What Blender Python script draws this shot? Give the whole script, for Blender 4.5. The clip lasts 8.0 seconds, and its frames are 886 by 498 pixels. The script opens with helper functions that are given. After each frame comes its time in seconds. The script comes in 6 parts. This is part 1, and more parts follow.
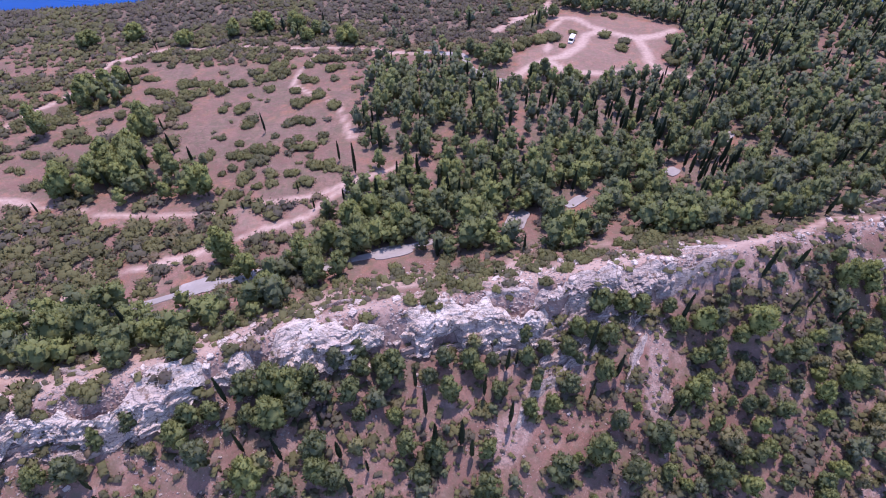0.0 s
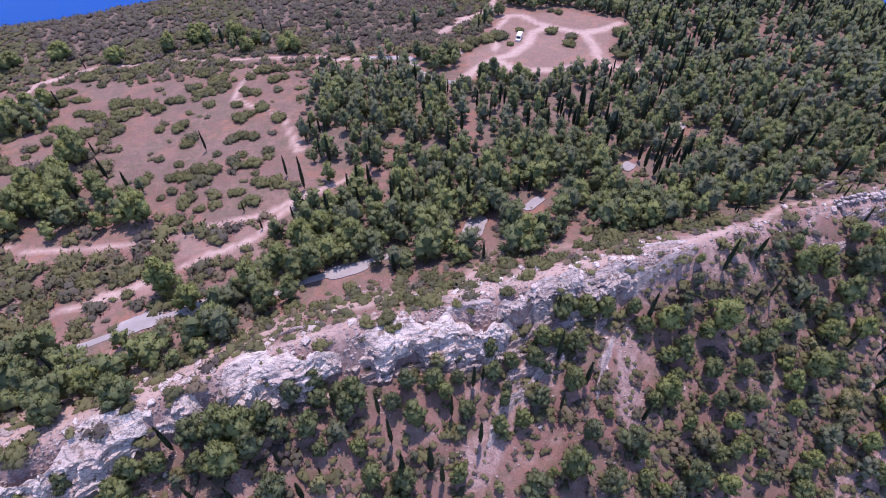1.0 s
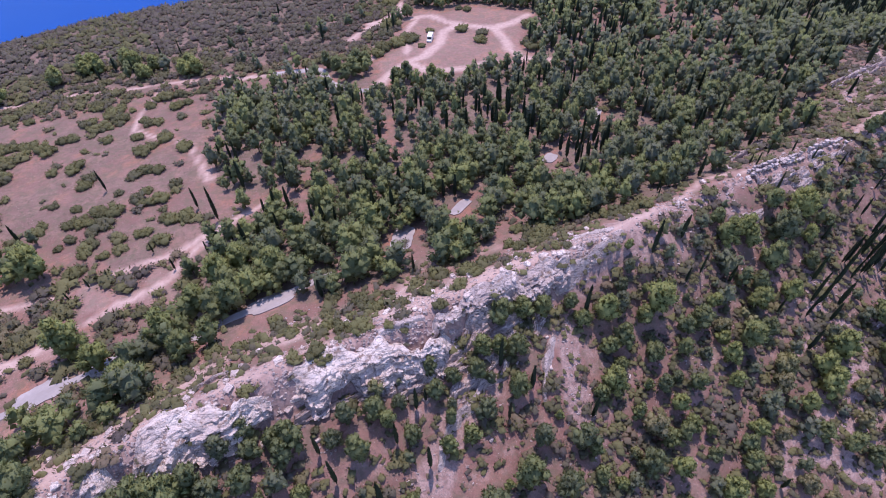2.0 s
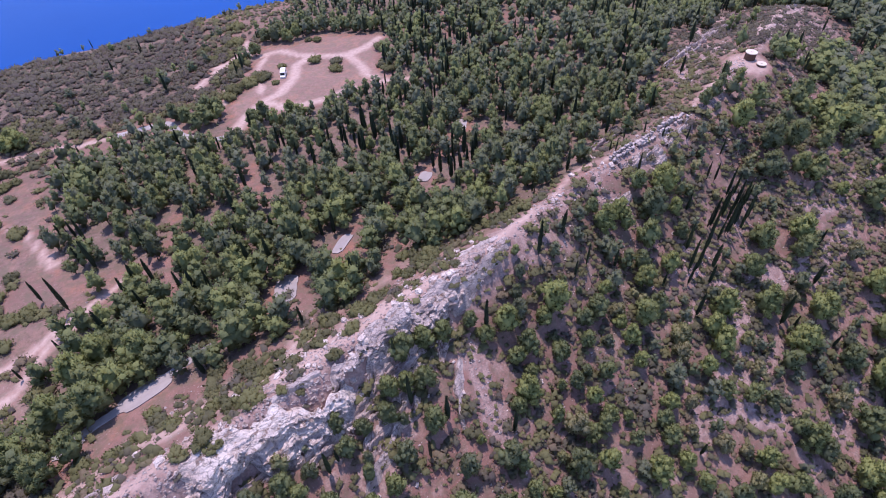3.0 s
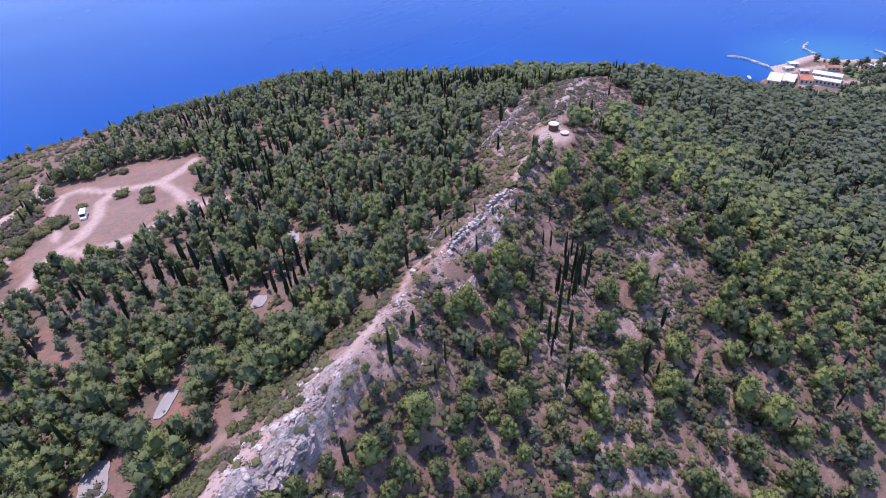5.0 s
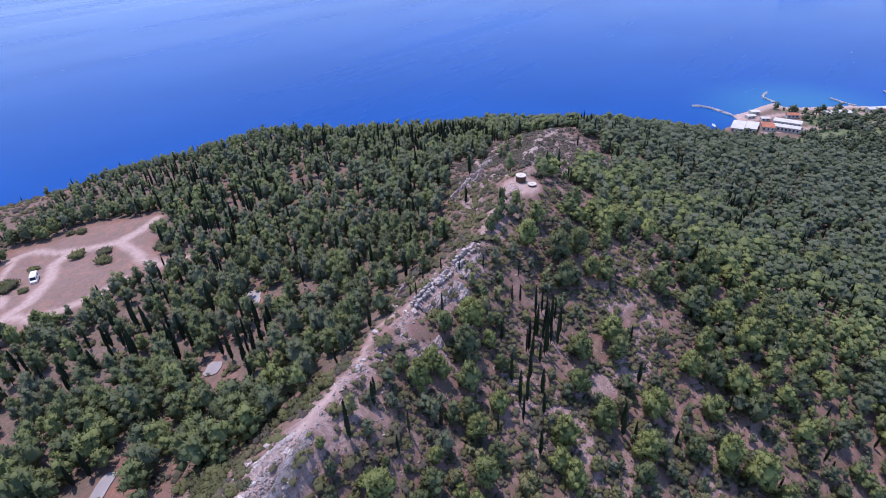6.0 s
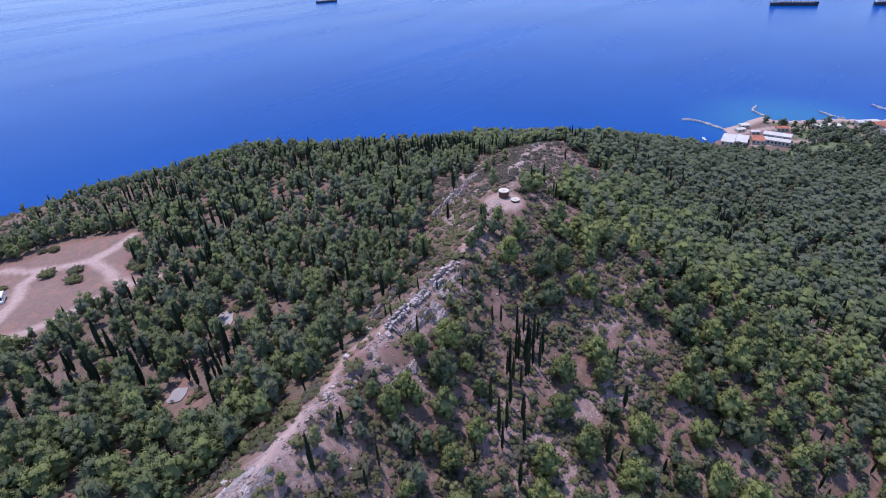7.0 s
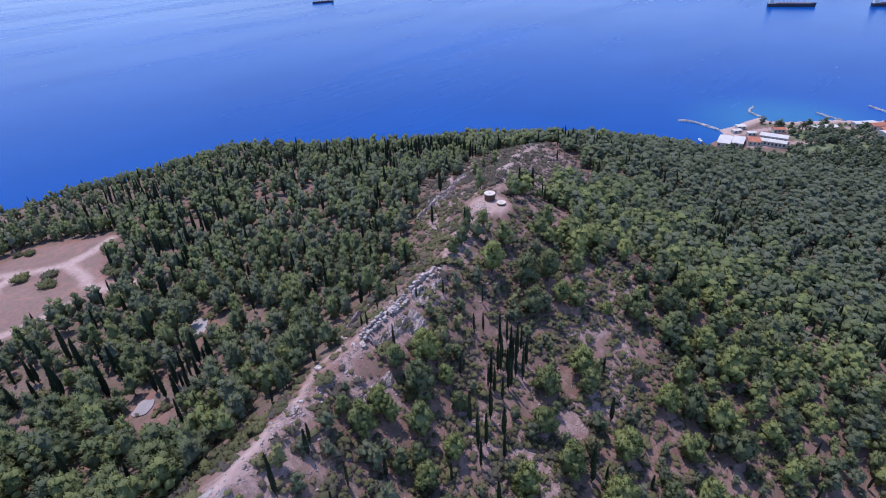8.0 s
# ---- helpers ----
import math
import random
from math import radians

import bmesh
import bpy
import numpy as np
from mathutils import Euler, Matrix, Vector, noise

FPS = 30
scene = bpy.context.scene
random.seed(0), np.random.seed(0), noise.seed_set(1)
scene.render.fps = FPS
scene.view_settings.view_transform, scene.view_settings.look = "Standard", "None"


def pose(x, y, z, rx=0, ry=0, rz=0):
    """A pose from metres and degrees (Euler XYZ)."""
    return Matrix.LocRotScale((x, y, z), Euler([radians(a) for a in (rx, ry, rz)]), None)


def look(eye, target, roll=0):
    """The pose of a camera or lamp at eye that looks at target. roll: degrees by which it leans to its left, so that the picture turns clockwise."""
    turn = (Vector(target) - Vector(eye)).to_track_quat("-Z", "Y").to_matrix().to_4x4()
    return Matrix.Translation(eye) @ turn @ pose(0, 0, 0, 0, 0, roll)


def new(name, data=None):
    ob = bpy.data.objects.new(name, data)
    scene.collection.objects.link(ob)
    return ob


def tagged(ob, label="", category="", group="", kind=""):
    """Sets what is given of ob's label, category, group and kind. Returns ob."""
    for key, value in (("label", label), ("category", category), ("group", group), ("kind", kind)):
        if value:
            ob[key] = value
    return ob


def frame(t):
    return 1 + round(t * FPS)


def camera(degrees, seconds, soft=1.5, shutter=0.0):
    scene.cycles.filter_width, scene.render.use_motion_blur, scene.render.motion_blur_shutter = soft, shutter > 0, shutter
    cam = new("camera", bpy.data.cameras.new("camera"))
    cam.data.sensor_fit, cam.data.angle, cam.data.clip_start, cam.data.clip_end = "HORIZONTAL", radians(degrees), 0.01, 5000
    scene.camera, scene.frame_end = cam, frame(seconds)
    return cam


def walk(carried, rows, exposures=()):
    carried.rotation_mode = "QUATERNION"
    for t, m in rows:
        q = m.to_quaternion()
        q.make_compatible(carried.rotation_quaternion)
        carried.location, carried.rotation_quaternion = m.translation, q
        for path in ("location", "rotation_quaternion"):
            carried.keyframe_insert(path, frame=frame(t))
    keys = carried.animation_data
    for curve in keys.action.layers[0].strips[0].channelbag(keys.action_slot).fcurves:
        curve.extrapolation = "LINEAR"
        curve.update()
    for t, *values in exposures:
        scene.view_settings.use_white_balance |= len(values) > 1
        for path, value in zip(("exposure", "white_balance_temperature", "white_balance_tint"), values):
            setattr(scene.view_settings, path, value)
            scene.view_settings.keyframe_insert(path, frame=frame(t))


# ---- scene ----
cam = camera(78.5, 8.0, soft=1.0)
ROWS = [  # seconds, place in metres, turn in degrees
    (0.0, 0.00, 0.00, 200.00, 42.35, 0.61, -0.67),
    (0.5, 1.09, 2.99, 198.85, 42.34, 0.68, -3.52),
    (1.0, 2.63, 5.64, 197.88, 42.36, 0.76, -6.05),
    (2.5, 11.21, 11.94, 194.26, 42.72, 2.02, -22.07),
    (3.0, 14.07, 13.52, 193.06, 44.04, 2.25, -30.22),
    (3.5, 17.02, 14.78, 191.78, 45.39, 2.43, -37.98),
    (4.0, 20.04, 15.97, 190.90, 46.90, 2.51, -43.80),
    (4.5, 23.19, 16.77, 190.11, 49.63, 2.54, -46.24),
    (6.0, 33.15, 17.69, 188.03, 57.55, 2.61, -50.32),
    (6.5, 36.45, 17.59, 187.03, 58.90, 2.58, -50.66),
    (7.0, 39.83, 17.65, 186.13, 58.94, 2.57, -50.89),
    (7.5, 43.25, 17.57, 185.21, 58.96, 2.54, -51.08),
    (8.0, 46.53, 17.59, 184.11, 59.03, 2.46, -51.02),
]
walk(cam, [(t, pose(x, y, z, rx, ry, rz)) for t, x, y, z, rx, ry, rz in ROWS], [(0.0, 1.22, 6420, 32), (2.7, 1.17, 6420, 32), (3.6, 1.28, 6390, 30), (4.5, 1.30, 6335, 27), (6.2, 0.97, 6130, 21), (8.0, 0.85, 6050, 20)])

# ---- sky and sun ----
SUN_AZIMUTH, SUN_ELEVATION = radians(15), radians(71)
world = bpy.data.worlds.new("sky")
scene.world = world
world.use_nodes = True
sky = world.node_tree.nodes.new("ShaderNodeTexSky")
sky.sky_type, sky.sun_disc = "NISHITA", False
sky.sun_elevation, sky.sun_rotation = SUN_ELEVATION, SUN_AZIMUTH
sky.altitude, sky.air_density, sky.dust_density, sky.ozone_density = 150, 1.0, 0.1, 3.0
backdrop = world.node_tree.nodes["Background"]
backdrop.inputs["Strength"].default_value = 0.15
world.node_tree.links.new(sky.outputs[0], backdrop.inputs["Color"])
lamp = bpy.data.lights.new("sun", "SUN")
lamp.energy, lamp.angle, lamp.color = 2.05, radians(0.53), (1.0, 0.95, 0.88)
toward = Vector((math.sin(SUN_AZIMUTH) * math.cos(SUN_ELEVATION), math.cos(SUN_AZIMUTH) * math.cos(SUN_ELEVATION), math.sin(SUN_ELEVATION)))
new("sun", lamp).matrix_world = look(toward * 600, (0, 0, 0))


# ---- materials ----
def material(name, rough=0.9, metal=0.0, spec=0.3):
    m = bpy.data.materials.new(name)
    m.use_nodes = True
    b = m.node_tree.nodes["Principled BSDF"]
    b.inputs["Roughness"].default_value = rough
    b.inputs["Metallic"].default_value = metal
    b.inputs["Specular IOR Level"].default_value = spec
    return m, m.node_tree.nodes, m.node_tree.links, b


def noise_node(nodes, links, size, detail=5.0, rough=0.6, coords=None):
    n = nodes.new("ShaderNodeTexNoise")
    n.inputs["Scale"].default_value = 1.0 / size
    n.inputs["Detail"].default_value = detail
    n.inputs["Roughness"].default_value = rough
    links.new(coords, n.inputs["Vector"])
    return n.outputs["Fac"]


def places(nodes, local=False):
    if local:
        return nodes.new("ShaderNodeTexCoord").outputs["Object"]
    return nodes.new("ShaderNodeNewGeometry").outputs["Position"]


def span(nodes, links, value, a, b, lo=0.0, hi=1.0):
    n = nodes.new("ShaderNodeMapRange")
    n.interpolation_type = "SMOOTHSTEP"
    for key, v in (("From Min", a), ("From Max", b), ("To Min", lo), ("To Max", hi)):
        n.inputs[key].default_value = v
    links.new(value, n.inputs["Value"])
    return n.outputs["Result"]


def blend(nodes, links, fac, a, b, how="MIX"):
    n = nodes.new("ShaderNodeMix")
    n.data_type, n.blend_type = "RGBA", how
    for value, socket in ((fac, n.inputs[0]), (a, n.inputs[6]), (b, n.inputs[7])):
        if isinstance(value, (int, float)):
            socket.default_value = value
        elif isinstance(value, tuple):
            socket.default_value = (*value, 1.0)
        else:
            links.new(value, socket)
    return n.outputs[2]


def relief(nodes, links, shader, value, strength, distance):
    n = nodes.new("ShaderNodeBump")
    n.inputs["Strength"].default_value, n.inputs["Distance"].default_value = strength, distance
    links.new(value, n.inputs["Height"])
    links.new(n.outputs["Normal"], shader.inputs["Normal"])


def plain(name, colour, rough=0.8, metal=0.0, wear=0.25, size=0.6, bump=0.02, spec=0.3):
    """A surface of one colour with stains at two scales and a fine relief."""
    m, nodes, links, b = material(name, rough, metal, spec)
    p = places(nodes)
    big, fine = noise_node(nodes, links, size * 4, coords=p), noise_node(nodes, links, size * 0.4, coords=p)
    dark = tuple(c * (1 - wear) for c in colour)
    light = tuple(min(1.0, c * (1 + 0.4 * wear)) for c in colour)
    col = blend(nodes, links, span(nodes, links, big, 0.3, 0.7), dark, light)
    col = blend(nodes, links, span(nodes, links, fine, 0.35, 0.75, 0.0, 0.5), col, dark)
    links.new(col, b.inputs["Base Color"])
    relief(nodes, links, b, fine, 0.5, bump)
    return m


def foliage(name, dark, light, dry, grey, deep, loose=False):
    """Leaf clumps: the hue varies from plant to plant, inside each crown and from spray to spray."""
    m, nodes, links, b = material(name, 0.8, 0.0, 0.12)
    p = places(nodes)
    if loose:
        pick = nodes.new("ShaderNodeAttribute")
        pick.attribute_name = "tint"
        own = pick.outputs["Fac"]
    else:
        own_colour = nodes.new("ShaderNodeSeparateColor")
        links.new(nodes.new("ShaderNodeObjectInfo").outputs["Color"], own_colour.inputs[0])
        own = own_colour.outputs[0]
    isle = nodes.new("ShaderNodeNewGeometry").outputs["Random Per Island"]
    clump, fine = noise_node(nodes, links, 1.5, 3.0, coords=p), noise_node(nodes, links, 0.34, 4.0, 0.65, coords=p)
    col = blend(nodes, links, span(nodes, links, own, 0.25, 0.85), dark, light)
    col = blend(nodes, links, span(nodes, links, own, 0.40, 0.10, 0.0, 0.8), col, grey)
    col = blend(nodes, links, span(nodes, links, own, 0.10, 0.02, 0.0, 0.9), col, deep)
    col = blend(nodes, links, span(nodes, links, own, 0.86, 0.97, 0.0, 0.85), col, dry)
    col = blend(nodes, links, span(nodes, links, clump, 0.44, 0.68, 0.0, 0.30), col, light)
    col = blend(nodes, links, span(nodes, links, isle, 0.0, 1.0, 0.0, 0.15), col, dark)
    col = blend(nodes, links, span(nodes, links, fine, 0.48, 0.74, 0.0, 0.42), col, tuple(c * 0.5 for c in dark))
    links.new(col, b.inputs["Base Color"])
    relief(nodes, links, b, fine, 0.6, 0.18)
    # leaves let some of the sun through
    glow = nodes.new("ShaderNodeBsdfTranslucent")
    links.new(blend(nodes, links, 0.5, col, light), glow.inputs["Color"])
    both = nodes.new("ShaderNodeMixShader")
    both.inputs[0].default_value = 0.50
    links.new(b.outputs[0], both.inputs[1])
    links.new(glow.outputs[0], both.inputs[2])
    links.new(both.outputs[0], nodes["Material Output"].inputs["Surface"])
    return m


PINE = ((0.156, 0.184, 0.110), (0.338, 0.368, 0.142), (0.325, 0.276, 0.182), (0.210, 0.222, 0.178), (0.078, 0.096, 0.064))
CYPRESS = ((0.040, 0.056, 0.036), (0.070, 0.090, 0.048), (0.095, 0.080, 0.055), (0.048, 0.062, 0.048), (0.036, 0.048, 0.034))
SHRUB = ((0.148, 0.143, 0.084), (0.242, 0.232, 0.114), (0.280, 0.205, 0.160), (0.192, 0.164, 0.150), (0.150, 0.118, 0.122))
M_PINE, M_PINES = foliage("pine_needles", *PINE), foliage("pine_needles_woods", *PINE, True)
M_CYPRESS, M_CYPRESSES = foliage("cypress_scales", *CYPRESS), foliage("cypress_scales_woods", *CYPRESS, True)
BUSH = ((0.138, 0.136, 0.075), (0.226, 0.224, 0.105), (0.260, 0.200, 0.145), (0.185, 0.178, 0.135), (0.120, 0.108, 0.085))
M_SHRUB, M_SHRUBS = foliage("shrub_leaves", *BUSH), foliage("shrub_leaves_scrub", *SHRUB, True)
M_BARK = plain("bark", (0.105, 0.078, 0.062), 0.95, wear=0.4, size=0.3)


def ground_material():
    m, nodes, links, b = material("hill_soil", 0.95, 0.0, 0.1)
    p = places(nodes)
    mask = nodes.new("ShaderNodeAttribute")
    mask.attribute_name = "cover"
    parts = nodes.new("ShaderNodeSeparateColor")
    links.new(mask.outputs["Color"], parts.inputs[0])
    track, stone, litter = parts.outputs
    grass = mask.outputs["Alpha"]
    wide, mid, fine, grit = (noise_node(nodes, links, s, 6.0, 0.65, p) for s in (30.0, 6.0, 1.2, 0.35))
    soil = blend(nodes, links, span(nodes, links, wide, 0.35, 0.65), (0.205, 0.104, 0.088), (0.265, 0.144, 0.124))
    soil = blend(nodes, links, span(nodes, links, mid, 0.48, 0.64, 0.0, 0.75), soil, (0.300, 0.128, 0.082))
    soil = blend(nodes, links, span(nodes, links, fine, 0.5, 0.75, 0.0, 0.6), soil, (0.152, 0.098, 0.082))
    duff = blend(nodes, links, span(nodes, links, mid, 0.35, 0.65), (0.150, 0.098, 0.085), (0.215, 0.142, 0.124))
    duff = blend(nodes, links, span(nodes, links, fine, 0.45, 0.7, 0.0, 0.8), duff, (0.078, 0.078, 0.049))
    col = blend(nodes, links, litter, soil, duff)
    col = blend(nodes, links, span(nodes, links, grit, 0.56, 0.66, 0.0, 0.75), col, (0.111, 0.090, 0.070))
    col = blend(nodes, links, span(nodes, links, grit, 0.40, 0.29, 0.0, 0.85), col, (0.430, 0.350, 0.318))
    tuft = noise_node(nodes, links, 2.6, 7.0, 0.7, p)
    col = blend(nodes, links, span(nodes, links, tuft, 0.45, 0.61, 0.0, 0.68), col, (0.140, 0.110, 0.080))
    rubble = blend(nodes, links, span(nodes, links, fine, 0.35, 0.65), (0.238, 0.143, 0.127), (0.370, 0.252, 0.230))
    rubble = blend(nodes, links, span(nodes, links, grit, 0.45, 0.65, 0.0, 0.7), rubble, (0.164, 0.135, 0.123))
    edge = nodes.new("ShaderNodeMath")
    edge.operation = "MULTIPLY_ADD"
    links.new(mid, edge.inputs[0])
    edge.inputs[1].default_value = 0.9
    links.new(stone, edge.inputs[2])
    col = blend(nodes, links, span(nodes, links, edge.outputs[0], 0.75, 1.0), col, rubble)
    meadow = blend(nodes, links, span(nodes, links, mid, 0.40, 0.62), (0.105, 0.128, 0.066), (0.175, 0.180, 0.095))
    col = blend(nodes, links, grass, col, meadow)
    pale = blend(nodes, links, span(nodes, links, fine, 0.35, 0.7), (0.455, 0.325, 0.288), (0.350, 0.238, 0.210))
    col = blend(nodes, links, track, col, pale)
    links.new(col, b.inputs["Base Color"])
    relief(nodes, links, b, fine, 0.8, 0.35)
    return m


def limestone(name, dull, pale):
    m, nodes, links, b = material(name, 0.9, 0.0, 0.2)
    p = places(nodes)
    tilt = nodes.new("ShaderNodeMapping")
    tilt.inputs["Rotation"].default_value, tilt.inputs["Scale"].default_value = (0.5, 0.2, 0.4), (0.55, 1.2, 1.9)
    links.new(p, tilt.inputs["Vector"])
    wide, low, fine = (noise_node(nodes, links, k, 7.0, 0.7, p) for k in (5.0, 2.2, 0.3))
    mid = noise_node(nodes, links, 1.1, 8.0, 0.75, tilt.outputs[0])
    col = blend(nodes, links, span(nodes, links, wide, 0.35, 0.65), dull, pale)
    col = blend(nodes, links, span(nodes, links, mid, 0.55, 0.64, 0.0, 0.80), col, (0.150, 0.118, 0.125))
    col = blend(nodes, links, span(nodes, links, low, 0.58, 0.72, 0.0, 0.60), col, (0.296, 0.205, 0.178))
    col = blend(nodes, links, span(nodes, links, fine, 0.52, 0.7, 0.0, 0.5), col, (0.150, 0.130, 0.130))
    # a few long joints
    crack = nodes.new("ShaderNodeTexVoronoi")
    crack.feature = "DISTANCE_TO_EDGE"
    crack.inputs["Scale"].default_value = 0.38
    warp = blend(nodes, links, 0.9, tilt.outputs[0], mid, "ADD")
    links.new(warp, crack.inputs["Vector"])
    col = blend(nodes, links, span(nodes, links, crack.outputs["Distance"], 0.0, 0.035, 0.60, 0.0), col, (0.085, 0.070, 0.070))
    # soil and dry litter lie in the hollows of level ledges
    up = nodes.new("ShaderNodeSeparateXYZ")
    links.new(nodes.new("ShaderNodeNewGeometry").outputs["True Normal"], up.inputs[0])
    level = span(nodes, links, up.outputs[2], 0.62, 0.92)
    patch = nodes.new("ShaderNodeMath")
    patch.operation = "MULTIPLY"
    links.new(level, patch.inputs[0])
    links.new(span(nodes, links, low, 0.53, 0.63), patch.inputs[1])
    col = blend(nodes, links, patch.outputs[0], col, blend(nodes, links, span(nodes, links, fine, 0.4, 0.65), (0.345, 0.235, 0.195), (0.200, 0.140, 0.115)))
    links.new(col, b.inputs["Base Color"])
    rough = nodes.new("ShaderNodeMath")
    rough.operation = "MULTIPLY_ADD"
    links.new(fine, rough.inputs[0])
    rough.inputs[1].default_value = 0.45
    links.new(mid, rough.inputs[2])
    relief(nodes, links, b, rough.outputs[0], 1.0, 1.0)
    return m


def sea_material():
    m, nodes, links, b = material("sea_water", 0.26, 0.0, 0.055)
    p = places(nodes)
    wide, swell, chop = (noise_node(nodes, links, s, 4.0, 0.6, p) for s in (420.0, 14.0, 3.0))
    col = blend(nodes, links, span(nodes, links, wide, 0.3, 0.7), (0.0010, 0.049, 0.226), (0.0020, 0.060, 0.266))
    # paler shallows round the small harbour
    away = nodes.new("ShaderNodeVectorMath")
    away.operation = "DISTANCE"
    links.new(p, away.inputs[0])
    away.inputs[1].default_value = (665, 90, 0)
    col = blend(nodes, links, span(nodes, links, away.outputs["Value"], 20, 120, 0.70, 0.0), col, (0.024, 0.140, 0.262))
    links.new(col, b.inputs["Base Color"])
    b.inputs["IOR"].default_value = 1.33
    slick = nodes.new("ShaderNodeMapping")
    slick.inputs["Rotation"].default_value, slick.inputs["Scale"].default_value = (0, 0, 0.7), (0.35, 1.6, 1.0)
    links.new(p, slick.inputs["Vector"])
    streak = noise_node(nodes, links, 260.0, 5.0, 0.6, slick.outputs[0])
    links.new(span(nodes, links, streak, 0.36, 0.68, 0.24, 0.285), b.inputs["Roughness"])
    both = blend(nodes, links, 0.5, swell, chop)
    relief(nodes, links, b, both, 0.10, 0.5)
    return m


M_GROUND, M_SEA = ground_material(), sea_material()
M_ROCK = limestone("white_limestone", (0.700, 0.545, 0.500), (0.900, 0.768, 0.715))
M_SHATTERED = limestone("grey_violet_limestone", (0.470, 0.362, 0.345), (0.680, 0.555, 0.525))
M_PAVING = plain("grey_paving", (0.335, 0.292, 0.290), 0.9, wear=0.2, size=1.5)

# ---- the lie of the land ----
CX = [-420, -200, -80, -57, -46, -26, -15, 10, 37, 52, 66, 87, 104, 130, 150, 166, 180, 230, 281, 324, 424, 520, 565, 640]
CY = [10, 30, 44, 50, 54.5, 62.5, 66.6, 70, 75, 77.6, 80.4, 85, 88.6, 92, 96, 101, 108, 133, 157, 150, 150, 140, 130, 100]
CZ = [118, 116, 111, 111, 111.5, 110.5, 109.8, 109.8, 110.5, 110.3, 110.5, 110.8, 111, 111, 112, 113.5, 112, 96.5, 82.5, 74.5, 42, 9, -2, -8]
EX = [-600, -220, -150, -90, 0, 60, 100, 140, 180, 215, 250, 290, 420, 560, 640, 720, 900]
EY = [222, 286, 304, 346, 348, 345, 334, 320, 292, 278, 260, 236, 208, 170, 135, 128, 60]


def smooth_line(x, xs, ys, w=14.0):
    return sum(np.interp(x + w * k, xs, ys) for k in (-1.0, -0.5, 0.0, 0.5, 1.0)) / 5.0


def lattice(i, j, seed):
    h = np.sin(i * 127.1 + j * 311.7 + seed * 74.7) * 43758.5453
    return h - np.floor(h)


def value_noise(x, y, seed=0):
    i, j = np.floor(x), np.floor(y)
    u, v = x - i, y - j
    u, v = u * u * (3 - 2 * u), v * v * (3 - 2 * v)
    a = lattice(i, j, seed) * (1 - u) + lattice(i + 1, j, seed) * u
    b = lattice(i, j + 1, seed) * (1 - u) + lattice(i + 1, j + 1, seed) * u
    return a * (1 - v) + b * v


def fbm(x, y, size, octaves=4, seed=0):
    total, amp, norm = 0.0, 1.0, 0.0
    for k in range(octaves):
        total = total + amp * value_noise(x / size * 2 ** k, y / size * 2 ** k, seed + k)
        norm += amp
        amp *= 0.5
    return total / norm - 0.5


def ramp(v, a, b):
    t = np.clip((v - a) / (b - a), 0, 1)
    return t * t * (3 - 2 * t)


def along(x, y, line):
    """Distance to a polyline in the plan."""
    best = np.full(np.shape(x), 1e9)
    for (ax, ay), (bx, by) in zip(line, line[1:]):
        dx, dy = bx - ax, by - ay
        t = np.clip(((x - ax) * dx + (y - ay) * dy) / (dx * dx + dy * dy), 0, 1)
        best = np.minimum(best, np.hypot(x - ax - t * dx, y - ay - t * dy))
    return best


def inside(x, y, outline):
    """How deep a place lies in an outline (minus: outside)."""
    odd = np.zeros(np.shape(x), bool)
    ring = outline + outline[:1]
    for (ax, ay), (bx, by) in zip(ring, ring[1:]):
        if ay != by:
            odd ^= ((ay > y) != (by > y)) & (x < (bx - ax) * (y - ay) / (by - ay) + ax)
    return np.where(odd, 1.0, -1.0) * along(x, y, ring)


PLAIN = [(470, -600), (470, 125), (556, 136), (586, 131), (600, 132), (609, 139), (624, 131), (649, 124), (671, 115), (662, 104), (667, 91), (679, 73), (698, 52), (703, 34), (718, 14), (760, -80), (800, -600)]


